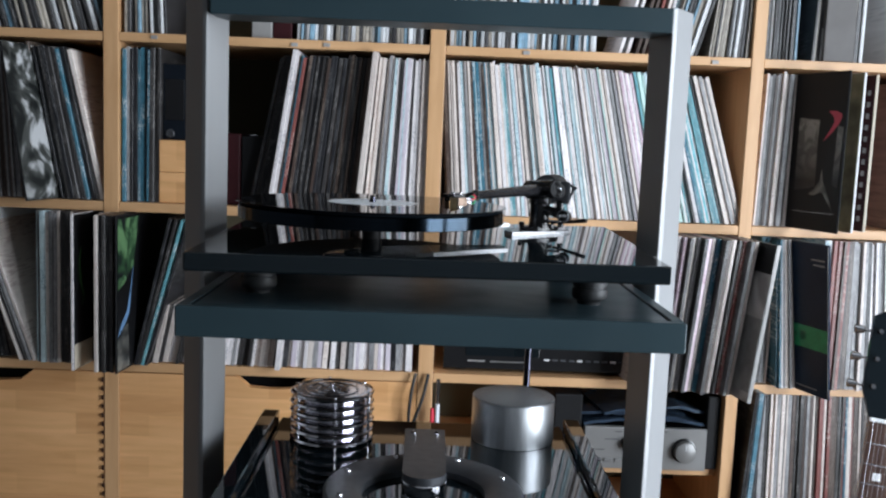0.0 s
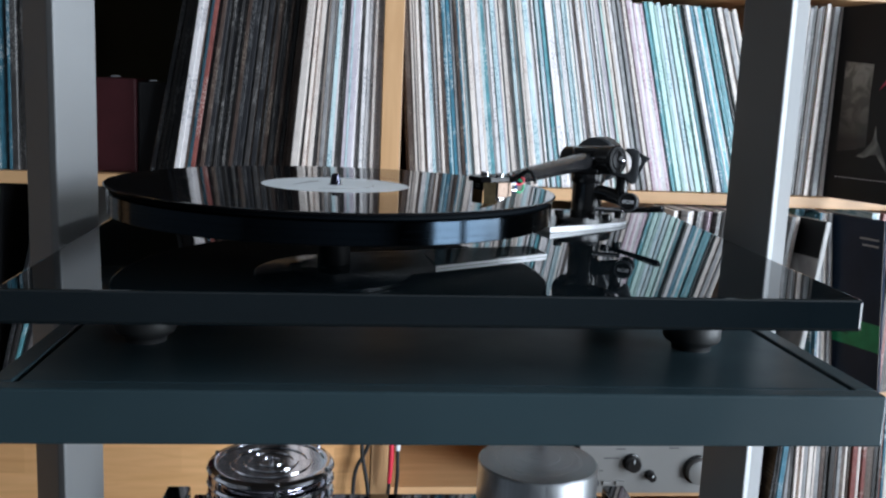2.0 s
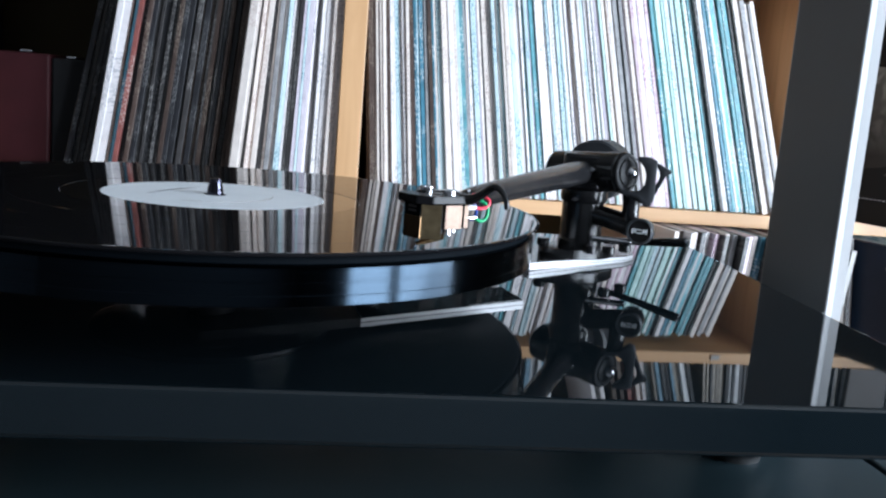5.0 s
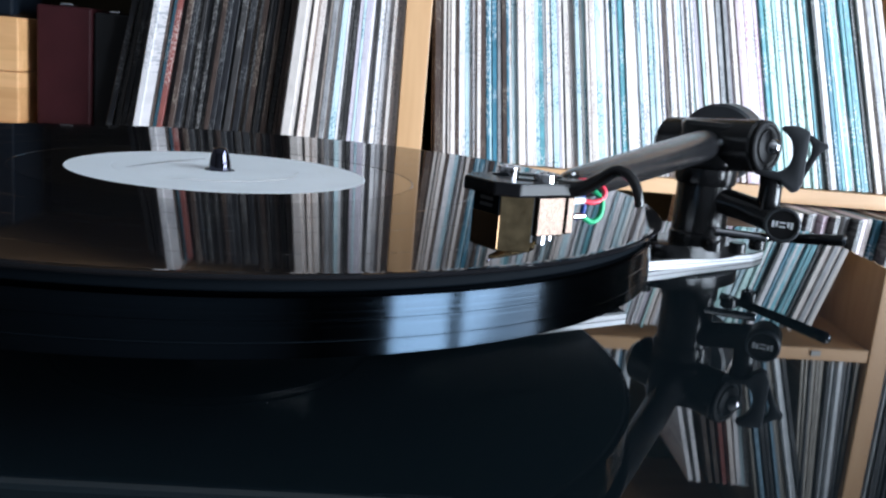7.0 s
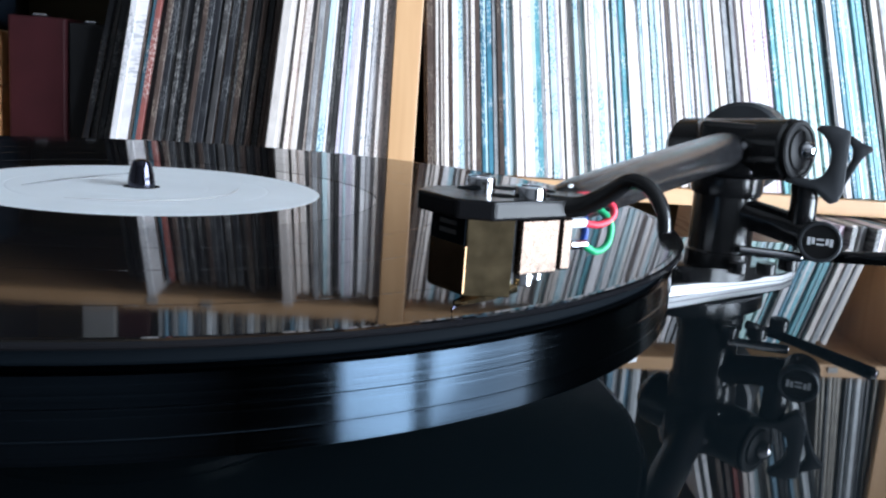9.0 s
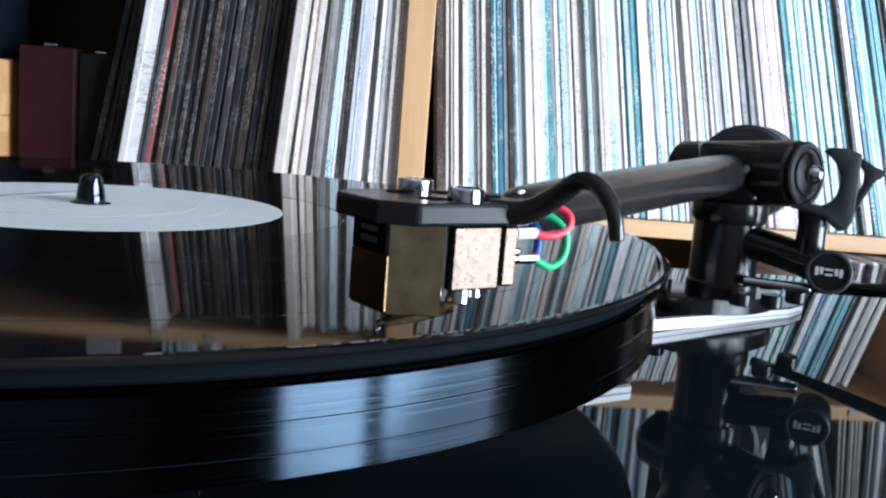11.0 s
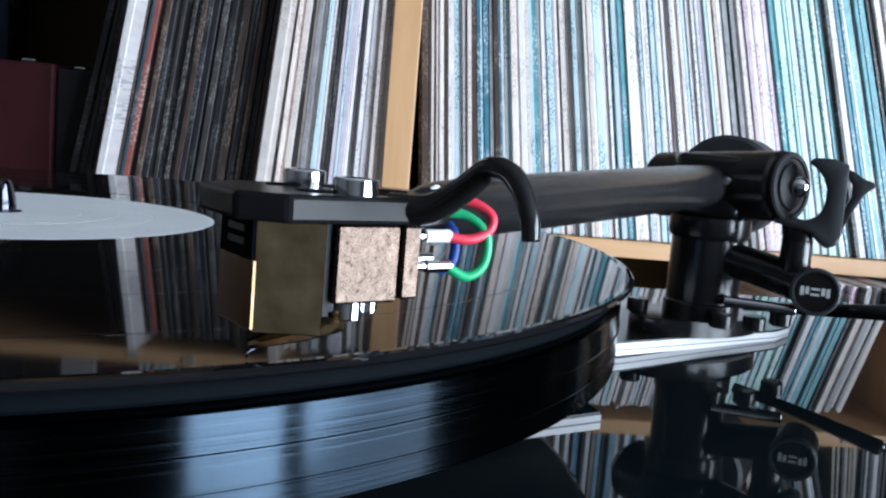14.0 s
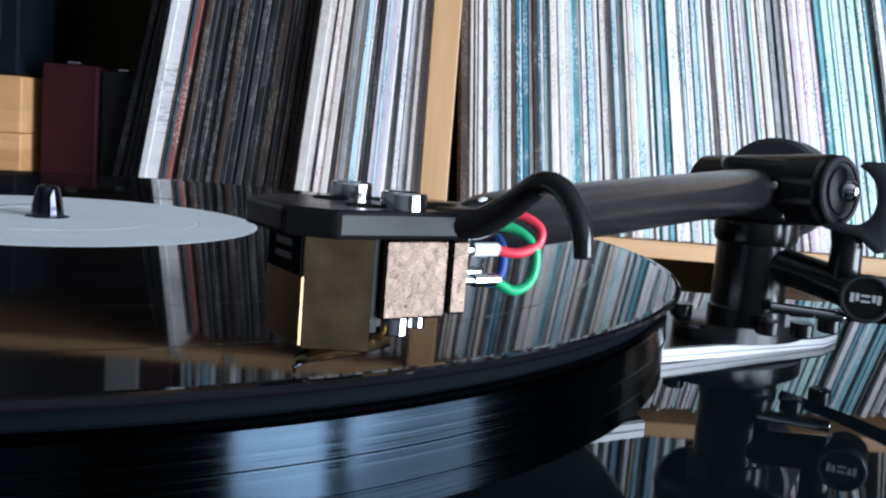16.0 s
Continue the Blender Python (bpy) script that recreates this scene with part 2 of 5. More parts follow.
GLASS = material("smoked_chrome", (0.80, 0.79, 0.84), 0.09, 1.0, 0.1, 30)
WIRE_RED = material("red_wire", (0.65, 0.03, 0.06), 0.4, 0, 0.1, 300)
WIRE_GREEN = material("green_wire", (0.01, 0.35, 0.14), 0.4, 0, 0.1, 300)
WIRE_BLUE = material("blue_wire", (0.02, 0.08, 0.40), 0.4, 0, 0.1, 300)
WIRE_WHITE = material("white_wire", (0.7, 0.72, 0.75), 0.4, 0, 0.1, 300)
RED_BOX = material("dark_red_cloth", (0.032, 0.006, 0.008), 0.6, 0, 0.2, 30, 0.1, 800, gloss=0.2)
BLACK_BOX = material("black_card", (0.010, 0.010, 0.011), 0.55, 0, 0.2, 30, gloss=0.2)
NAVY = material("navy_card", (0.010, 0.021, 0.044), 0.42, 0, 0.3, 12, gloss=0.25)
NAVY_FILM = material("navy_plastic_film", (0.035, 0.055, 0.085), 0.12, 0, 0.4, 18, 0.6, 40)
GREEN_INK = material("dark_green_ink", (0.006, 0.11, 0.045), 0.45, 0, 0.25, 40)
GREEN = material("green_band", (0.01, 0.27, 0.10), 0.45, 0, 0.25, 40)
CARD_GREY = material("grey_printed_card", (0.33, 0.32, 0.31), 0.4, 0, 0.35, 9)
CARD_DARK = material("black_printed_card", (0.008, 0.008, 0.009), 0.45, 0, 0.4, 7, gloss=0.18)
CARD_WHITE = material("white_card", (0.75, 0.76, 0.78), 0.45, 0, 0.08, 20)
CARD_RED = material("red_print", (0.55, 0.02, 0.07), 0.4, 0, 0.1, 40)
CARD_GREEN = material("leaf_green_print", (0.035, 0.105, 0.03), 0.30, 0, 0.8, 22)
CARD_BLUE = material("sky_blue_print", (0.18, 0.35, 0.60), 0.35, 0, 0.3, 16)
CREAM = material("cream_card", (0.56, 0.50, 0.40), 0.5, 0, 0.1, 16)
FACE = material("champagne_faceplate", (0.25, 0.245, 0.24), 0.38, 0.35, 0.04, 20, 0.04, 900)
SMOKE = material("black_device_panel", (0.010, 0.010, 0.011), 0.22, 0, 0.1, 20)
WALL = material("olive_plaster", (0.115, 0.098, 0.06), 0.85, 0, 0.08, 3, 0.15, 120)
ROOM = material("room_paint", (0.125, 0.130, 0.136), 0.85, 0, 0.06, 2, 0.1, 120)
CEIL = material("ceiling_paint", (0.30, 0.30, 0.30), 0.85, 0, 0.04, 2, 0.1, 120)


def printed_material(name, dark, mid, light, scale, rough=0.35, gloss=0.35):
    """A printed picture: soft swirls that go from dark through a middle colour to light."""
    m = bpy.data.materials.new(name)
    m.use_nodes = True
    n, l = m.node_tree.nodes, m.node_tree.links
    b = n["Principled BSDF"]
    b.inputs["Roughness"].default_value = rough
    b.inputs["Specular IOR Level"].default_value = gloss
    co = n.new("ShaderNodeTexCoord")
    ns = n.new("ShaderNodeTexNoise")
    ns.inputs["Scale"].default_value = scale
    ns.inputs["Detail"].default_value = 3
    ns.inputs["Distortion"].default_value = 1.6
    l.new(co.outputs["Object"], ns.inputs[0])
    ramp = n.new("ShaderNodeValToRGB")
    ramp.color_ramp.elements[0].position, ramp.color_ramp.elements[1].position = 0.41, 0.60
    ramp.color_ramp.elements[0].color, ramp.color_ramp.elements[1].color = (*dark, 1), (*light, 1)
    e = ramp.color_ramp.elements.new(0.51)
    e.color = (*mid, 1)
    l.new(ns.outputs[0], ramp.inputs[0])
    l.new(ramp.outputs[0], b.inputs["Base Color"])
    return m


def fading_print(name, light, dark, z0, z1):
    """A printed picture of soft grey folds, bright above and fading out below (heights over the foot of the sleeve)."""
    m = printed_material(name, tuple(c * 0.45 for c in light), tuple(c * 0.75 for c in light), light, 26)
    n, l = m.node_tree.nodes, m.node_tree.links
    ramp = [x for x in n if x.type == "VALTORGB"][0]
    co = [x for x in n if x.type == "TEX_COORD"][0]
    sep = n.new("ShaderNodeSeparateXYZ")
    l.new(co.outputs["Object"], sep.inputs[0])
    fade = n.new("ShaderNodeMapRange")
    fade.inputs["From Min"].default_value, fade.inputs["From Max"].default_value = z0, z1
    l.new(sep.outputs[2], fade.inputs[0])
    mx = n.new("ShaderNodeMix")
    mx.data_type = "RGBA"
    mx.inputs[6].default_value = (*dark, 1)
    l.new(fade.outputs[0], mx.inputs[0])
    l.new(ramp.outputs[0], mx.inputs[7])
    l.new(mx.outputs[2], n["Principled BSDF"].inputs["Base Color"])
    return m


FOLDS = fading_print("grey_folds_print", (0.30, 0.295, 0.27), (0.008, 0.008, 0.009), 0.095, 0.205)
PHOTO = printed_material("photo_print", (0.012, 0.014, 0.014), (0.07, 0.075, 0.07), (0.55, 0.56, 0.57), 11)
GREEN_PRINT = printed_material("dark_green_print", (0.010, 0.012, 0.014), (0.03, 0.075, 0.035), (0.12, 0.24, 0.11), 13)
GREY_PHOTO = printed_material("grey_photo_print", (0.30, 0.285, 0.28), (0.46, 0.44, 0.43), (0.62, 0.60, 0.59), 8)
FADE_PRINT = printed_material("faded_grey_print", (0.03, 0.03, 0.03), (0.10, 0.10, 0.09), (0.24, 0.24, 0.22), 12)
FLOOR = wood_material("floor_boards", (0.075, 0.043, 0.024), (0.045, 0.026, 0.014), (0.6, 6, 6))
FRAME = material("window_frame_white", (0.75, 0.75, 0.74), 0.35, 0, 0.03, 8)
FRET = material("dark_rosewood", (0.05, 0.022, 0.014), 0.4, 0, 0.25, 60, 0.1, 300, (1, 1, 0.15))
BODY_WOOD = material("amber_lacquered_spruce", (0.38, 0.16, 0.04), 0.15, 0, 0.15, 30, 0, 0, (8, 8, 0.6))

SPINES = {
    "white": spine_material("spine_white", (0.82, 0.775, 0.775), (0.24, 0.25, 0.28), 0.6),
    "cream": spine_material("spine_cream", (0.74, 0.66, 0.61), (0.34, 0.22, 0.20), 0.5),
    "grey": spine_material("spine_grey", (0.31, 0.305, 0.31), (0.08, 0.08, 0.09), 0.5),
    "dark": spine_material("spine_dark", (0.040, 0.037, 0.037), (0.26, 0.25, 0.24), 0.5),
    "black": spine_material("spine_black", (0.017, 0.017, 0.020), (0.20, 0.20, 0.20), 0.45),
    "brown": spine_material("spine_brown", (0.070, 0.046, 0.038), (0.30, 0.25, 0.20), 0.5),
    "teal": spine_material("spine_teal", (0.13, 0.36, 0.41), (0.72, 0.76, 0.78), 0.7),
    "blue": spine_material("spine_blue", (0.05, 0.17, 0.235), (0.62, 0.66, 0.70), 0.7),
    "mint": spine_material("spine_mint", (0.50, 0.68, 0.64), (0.06, 0.18, 0.20), 0.7),
    "pink": spine_material("spine_pink", (0.61, 0.49, 0.545), (0.30, 0.06, 0.16), 0.6),
    "red": spine_material("spine_red", (0.22, 0.065, 0.055), (0.65, 0.55, 0.50), 0.5),
    "lilac": spine_material("spine_lilac", (0.60, 0.545, 0.60), (0.36, 0.28, 0.40), 0.5),
    "sky": spine_material("spine_pale_blue", (0.56, 0.69, 0.72), (0.06, 0.22, 0.30), 0.8),
}

# ---- mesh helpers ----
ORIGIN = {}


def link(name, bm, mat, smooth=False):
    bmesh.ops.recalc_face_normals(bm, faces=bm.faces)
    me = bpy.data.meshes.new(name)
    for f in bm.faces:
        f.smooth = smooth
    bm.to_mesh(me)
    bm.free()
    me.materials.append(mat)
    if smooth:
        me.set_sharp_from_angle(angle=radians(38))
    return new(name, me)


def thing(name, at, label, category, group="", kind=""):
    ob = new(name)
    ob.location = at
    ob.empty_display_size = 0.02
    ORIGIN[ob] = Vector(at)
    return tagged(ob, label, category, group, kind)


def part(name, bm, mat, parent, label="", smooth=False, pivot=None):
    """One mesh, given in world places, under a thing or a part."""
    base = ORIGIN[parent]
    at = Vector(pivot) if pivot is not None else base
    bmesh.ops.translate(bm, verts=bm.verts, vec=-at)
    ob = link(name, bm, mat, smooth)
    ob.parent = parent
    ob.location = at - base
    ORIGIN[ob] = at
    return tagged(ob, label)


def solo(name, bm, mat, at, label, category, group="", kind="", smooth=False):
    """A thing that is one mesh, given in world places."""
    bmesh.ops.translate(bm, verts=bm.verts, vec=-Vector(at))
    ob = link(name, bm, mat, smooth)
    ob.location = at
    ORIGIN[ob] = Vector(at)
    return tagged(ob, label, category, group, kind)


def box(x0, x1, y0, y1, z0, z1, bevel=0.0, segments=2):
    bm = bmesh.new()
    bmesh.ops.create_cube(bm, size=1, matrix=Matrix.Translation(((x0 + x1) / 2, (y0 + y1) / 2, (z0 + z1) / 2)) @ Matrix.Diagonal((x1 - x0, y1 - y0, z1 - z0, 1)))
    if bevel:
        bmesh.ops.bevel(bm, geom=bm.edges[:], offset=bevel, segments=segments, profile=0.5, affect="EDGES")
    return bm


def lathe(profile, m=None, segments=96, close=False):
    """Turn a profile of (radius, height) round the z axis."""
    bm = bmesh.new()
    rings = []
    for r, z in profile:
        if r < 1e-6:
            rings.append([bm.verts.new((0, 0, z))])
        else:
            rings.append([bm.verts.new((r * math.cos(2 * math.pi * k / segments), r * math.sin(2 * math.pi * k / segments), z)) for k in range(segments)])
    pairs = list(zip(rings, rings[1:])) + ([(rings[-1], rings[0])] if close else [])
    for a, b in pairs:
        for k in range(segments):
            j = (k + 1) % segments
            if len(a) == 1 and len(b) == 1:
                continue
            if len(a) == 1:
                bm.faces.new((a[0], b[k], b[j]))
            elif len(b) == 1:
                bm.faces.new((a[k], a[j], b[0]))
            else:
                bm.faces.new((a[k], a[j], b[j], b[k]))
    if m is not None:
        bm.transform(m)
    return bm


def prism(outline, z0, z1, bevel=0.0, segments=2):
    """An upright prism over an outline of (x, y)."""
    bm = bmesh.new()
    low = [bm.verts.new((x, y, z0)) for x, y in outline]
    top = [bm.verts.new((x, y, z1)) for x, y in outline]
    bm.faces.new(low[::-1])
    bm.faces.new(top)
    for k in range(len(outline)):
        j = (k + 1) % len(outline)
        bm.faces.new((low[k], low[j], top[j], top[k]))
    if bevel:
        bmesh.ops.bevel(bm, geom=bm.edges[:], offset=bevel, segments=segments, profile=0.5, affect="EDGES")
    return bm


def tube(points, radii, sides=12, smooth_steps=6):
    """A round rod through points, by Catmull-Rom, with a radius at each point."""
    pts = [Vector(p) for p in points]
    if isinstance(radii, (int, float)):
        radii = [radii] * len(pts)
    path, rad = [], []
    for k in range(len(pts) - 1):
        p0, p1, p2, p3 = pts[max(k - 1, 0)], pts[k], pts[k + 1], pts[min(k + 2, len(pts) - 1)]
        for s in range(smooth_steps):
            u = s / smooth_steps
            path.append(0.5 * ((2 * p1) + (p2 - p0) * u + (2 * p0 - 5 * p1 + 4 * p2 - p3) * u * u + (3 * p1 - p0 - 3 * p2 + p3) * u ** 3))
            rad.append(radii[k] * (1 - u) + radii[k + 1] * u)
    path.append(pts[-1])
    rad.append(radii[-1])
    bm = bmesh.new()
    rings = []
    side = None
    for k, p in enumerate(path):
        d = (path[min(k + 1, len(path) - 1)] - path[max(k - 1, 0)]).normalized()
        if side is None:
            side = d.orthogonal().normalized()
        side = (side - d * side.dot(d)).normalized()
        up = d.cross(side)
        rings.append([bm.verts.new(p + rad[k] * (math.cos(2 * math.pi * i / sides) * side + math.sin(2 * math.pi * i / sides) * up)) for i in range(sides)])
    for a, b in zip(rings, rings[1:]):
        for i in range(sides):
            j = (i + 1) % sides
            bm.faces.new((a[i], a[j], b[j], b[i]))
    bm.faces.new(rings[0][::-1])
    bm.faces.new(rings[-1])
    return bm


def rod(a, b, r, r2=None, sides=24):
    """A straight cylinder or cone with slightly broken edges from a to b."""
    a, b = Vector(a), Vector(b)
    r2 = r if r2 is None else r2
    h = (b - a).length
    e = min(0.12 * min(r, r2), 0.2 * h)
    m = Matrix.Translation(a) @ (b - a).to_track_quat("Z", "Y").to_matrix().to_4x4()
    return lathe([(0, 0), (r - e, 0), (r, e), (r2, h - e), (r2 - e, h), (0, h)], m, sides)


def join(*meshes):
    out = bmesh.new()
    for bm in meshes:
        me = bpy.data.meshes.new("tmp")
        bm.to_mesh(me)
        bm.free()
        out.from_mesh(me)
        bpy.data.meshes.remove(me)
    return out


# ---- room ----
SHY = 0.783                   # front of the record shelf
BACK = SHY + 0.34
tagged(solo("floor", box(-2.4, WX + 0.2, -2.6, BACK + 0.1, -0.05, 0.0), FLOOR, (0, 0, 0), "brown wooden floor boards of the room", "floor", "", "structure"))
tagged(solo("ceiling", box(-2.4, WX + 0.2, -2.6, BACK + 0.1, 2.5, 2.6), CEIL, (0, 0, 2.5), "plain painted grey room ceiling", "ceiling", "", "structure"))
solo("wall_north", box(-2.4, WX + 0.2, BACK, BACK + 0.1, 0, 2.5), WALL, (0, BACK, 0), "olive plaster wall behind the record shelf", "wall", "", "structure")
solo("wall_south", box(-2.4, WX + 0.2, -2.7, -2.6, 0, 2.5), ROOM, (0, -2.6, 0), "plain grey painted room wall", "wall", "", "structure")
solo("wall_west", box(-2.5, -2.4, -2.7, BACK + 0.1, 0, 2.5), ROOM, (-2.4, 0, 0), "plain grey painted room wall", "wall", "", "structure")
y_a, y_b = PANES[0][0] - 0.05, PANES[1][1] + 0.05
solo("wall_east", join(box(WX, WX + 0.2, -2.6, y_a, 0, 2.5), box(WX, WX + 0.2, y_b, BACK, 0, 2.5), box(WX, WX + 0.2, y_a, y_b, 0, WZ0 - 0.05), box(WX, WX + 0.2, y_a, y_b, WZ1 + 0.05, 2.5)),
     ROOM, (WX, 0, 0), "grey painted wall with a wide window opening", "wall", "", "structure")
win = thing("window_1", (WX + 0.1, (y_a + y_b) / 2, WZ0 - 0.05), "wide white framed window with two panes", "window", "", "structure")
part("window_frame", join(box(WX + 0.06, WX + 0.12, y_a, y_b, WZ0 - 0.05, WZ0), box(WX + 0.06, WX + 0.12, y_a, y_b, WZ1, WZ1 + 0.05),
     box(WX + 0.06, WX + 0.12, y_a, y_a + 0.05, WZ0, WZ1), box(WX + 0.06, WX + 0.12, y_b - 0.05, y_b, WZ0, WZ1),
     box(WX - 0.02, WX + 0.12, PANES[0][1], PANES[1][0], WZ0, WZ1)), FRAME, win)

# ---- record shelf ----
UP = [(-1.825, -1.796), (-1.199, -1.170), (-0.573, -0.544), (0.055, 0.085), (0.681, 0.706), (1.307, 1.336)]
LEVELS = [(0.520, 0.502), (0.845, 0.826), (1.167, 1.148), (1.494, 1.477), (1.820, 1.802)]
shelf = thing("record_shelf", (0.06, SHY, 0.0), "tall light beech shelf packed with vinyl records", "shelf")
for a, b in UP:
    part("upright", box(a, b, SHY, SHY + 0.33, 0.0, 1.84, 0.0012), BEECH_Z, shelf, pivot=(a, SHY, 0))
for (a0, a1), (b0, b1) in zip(UP, UP[1:]):
    for top, low in LEVELS:
        if a1 == 0.706 and top == 0.520:
            continue
        part("board", box(a1 + 0.0005, b0 - 0.0005, SHY + 0.002, SHY + 0.33, low, top, 0.0012), BEECH_X, shelf, pivot=(a1, SHY, low))
for x, z in ((-0.482, 1.486), (-0.213, 1.483), (-0.151, 1.485), (0.235, 1.486), (0.603, 1.483)):
    part("label_holder", box(x, x + 0.013, SHY - 0.0012, SHY + 0.0015, z - 0.003, z + 0.004, 0.0008), CARD_GREY, shelf, "small pale sticker")

# lower drawer fronts with cut-out grips


def drawer(x0, x1, z0, z1, grip_l, grip_r):
    d = thing("drawer", ((x0 + x1) / 2, SHY + 0.002, z0), "beech stave drawer front with a cut-out grip", "drawer", "drawers of the shelf")
    outline = [(x0, z0), (x1, z0), (x1, z1), (grip_r, z1)]
    for k in range(9):
        u = k / 8
        outline.append((grip_r - 0.026 - (grip_r - grip_l - 0.052) * u, z1 - 0.021 - 0.003 * math.sin(math.pi * u)))
    outline += [(grip_l, z1), (x0, z1)]
    bm = prism(outline, -0.018, 0.0)
    bm.transform(Matrix.Translation((0, SHY + 0.003, 0)) @ Matrix(((1, 0, 0, 0), (0, 0, -1, 0), (0, 1, 0, 0), (0, 0, 0, 1))))
    part("front", bm, BEECH_STAVES, d)
    # black sheet behind the grip: the drawer's inner shade put in as colour
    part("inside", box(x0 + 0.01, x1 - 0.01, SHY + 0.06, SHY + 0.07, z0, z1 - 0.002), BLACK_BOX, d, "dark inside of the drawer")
    part("drawer_bottom", box(x0 + 0.01, x1 - 0.01, SHY + 0.022, SHY + 0.06, z0, z0 + 0.008), BEECH_X, d)


drawer(-0.543, 0.054, 0.522, 0.824, -0.310, -0.168)
drawer(-1.169, -0.574, 0.522, 0.824, -0.86, -0.715)
for k in range(16):
    part("finger_joint", box(-0.5785, -0.5745, SHY - 0.0016, SHY + 0.001, 0.530 + 0.0183 * k, 0.5385 + 0.0183 * k, 0.0004), FRET, shelf, "small dark finger joint")

# ---- record sleeves ----
SLEEVE = 0.301
COUNT = [0]


def sleeve_mesh(thick, height=SLEEVE, depth=SLEEVE, y_in=0.0):
    """A card sleeve: pressed spine in front with softened edges; its foot is at the origin and it leans by its object."""
    bm = bmesh.new()
    e = thick * 0.13
    prof = [(-thick / 2 + e, 0.0), (thick / 2 - e, 0.0), (thick / 2, e), (thick / 2, depth), (-thick / 2, depth), (-thick / 2, e)]
    low = [bm.verts.new((x, y, 0.0)) for x, y in prof]
    top = [bm.verts.new((x, y, height)) for x, y in prof]
    bm.faces.new(low[::-1])
    bm.faces.new(top)
    for k in range(6):
        bm.faces.new((low[k], low[(k + 1) % 6], top[(k + 1) % 6], top[k]))
    return bm


MESHES = {}


def sleeve(x, z, y, lean, thick, colour, rng, height=SLEEVE, label="", turn=0.0, group="records on the shelf", name="record_sleeve"):
    key = (round(thick, 4), colour, round(height, 3))
    if key not in MESHES:
        bm = sleeve_mesh(thick, height, min(height, SLEEVE))
        bmesh.ops.recalc_face_normals(bm, faces=bm.faces)
        me = bpy.data.meshes.new("record_sleeve")
        bm.to_mesh(me)
        bm.free()
        me.materials.append(SPINES[colour])
        MESHES[key] = me
    ob = new(name, MESHES[key])
    ob.matrix_world = pose(x, y, z + 0.0005 + abs(math.sin(radians(lean))) * thick / 2, 0, lean, turn)
    words = {"white": "white", "cream": "cream", "grey": "grey", "dark": "dark grey", "black": "black", "brown": "brown", "teal": "teal", "blue": "blue", "mint": "mint green", "pink": "pale pink", "red": "dark red", "sky": "pale blue", "lilac": "pale lilac"}
    how = "leaning" if abs(lean) > 2.5 else "upright"
    return tagged(ob, label or f"{words[colour]} card record sleeve standing {how} on the shelf", "record sleeve", group)


def row(x0, x1, z, lean0, lean1, pick, rng, y=SHY + 0.012, thin=0.0044, thick=0.0080, height=SLEEVE, marks=()):
    """Sleeves side by side from x0 to x1 (their feet), the lean going over from lean0 to lean1."""
    x = x0
    marks = dict(marks)
    while x < x1 - 0.002:
        u = (x - x0) / (x1 - x0)
        lean = lean0 + (lean1 - lean0) * u + rng.uniform(-0.25, 0.25)
        t = round(rng.choice((thin, thin, (thin + thick) / 2, thick, thick * 1.2)), 4)
        colour = pick(u, rng)
        for at in list(marks):
            if u >= at:
                colour, t = marks.pop(at)
        step = t / math.cos(radians(lean)) + 0.0001
        h = height * rng.uniform(0.985, 1.004)
        h = round(h / 0.004) * 0.004
        sleeve(x + step / 2, z, y + rng.uniform(-0.003, 0.006), lean, t, colour, rng, h)
        x += step


def chooser(*zones):
    """Colours with weights, zone by zone along a row: (upto, {colour: weight})."""
    def pick(u, rng):
        for upto, table in zones:
            if u <= upto:
                return rng.choices(list(table), list(table.values()))[0]
        return rng.choices(list(zones[-1][1]), list(zones[-1][1].values()))[0]
    return pick


rng = random.Random(7)
# middle row, bay with the pale and teal sleeves
PALES = {"white": 10, "cream": 4, "grey": 3, "sky": 3, "teal": 2, "dark": 1.5, "blue": 1}
row(0.0985, 0.688, 1.167, -4.0, -17.4, chooser(
    (0.05, {"brown": 3, "cream": 2, "dark": 1}), (0.16, {"blue": 2, "sky": 3, "cream": 4, "white": 6, "grey": 2, "brown": 1}),
    (0.36, {"white": 9, "cream": 6, "lilac": 2, "grey": 1, "brown": 0.7, "black": 0.5, "sky": 3.5, "teal": 0.6}), (0.46, {"teal": 2.5, "sky": 4, "white": 8, "lilac": 2, "grey": 0.6, "black": 0.4}),
    (0.66, {"white": 10, "lilac": 2.5, "pink": 3, "cream": 4, "sky": 4, "mint": 1, "teal": 0.7, "grey": 0.5, "black": 0.4}), (0.72, {"pink": 4, "white": 5}),
    (0.84, {"mint": 5, "white": 6, "teal": 1.5, "sky": 4, "dark": 0.6}), (0.93, {"blue": 2.5, "teal": 4, "sky": 3, "black": 0.5, "white": 3}),
    (1.0, {"grey": 3, "cream": 3, "dark": 2})), rng, thin=0.0030, thick=0.0060)
# middle row, next bay: dark sleeves leaning against pale ones
row(-0.292, -0.252, 1.167, 11.0, 9.0, chooser((1.0, {"black": 4, "dark": 4, "grey": 1})), rng, thin=0.004, thick=0.007)
sleeve(-0.2475, 1.167, SHY - 0.022, 8.6, 0.0085, "white", rng, 0.308, "thick white record sleeve pulled out past its neighbours")
row(-0.242, -0.200, 1.167, 8.4, 7.5, chooser((0.3, {"blue": 2, "brown": 3, "red": 1}), (1.0, {"brown": 5, "dark": 4, "grey": 0.6, "black": 2})), rng, thin=0.0030, thick=0.0060)
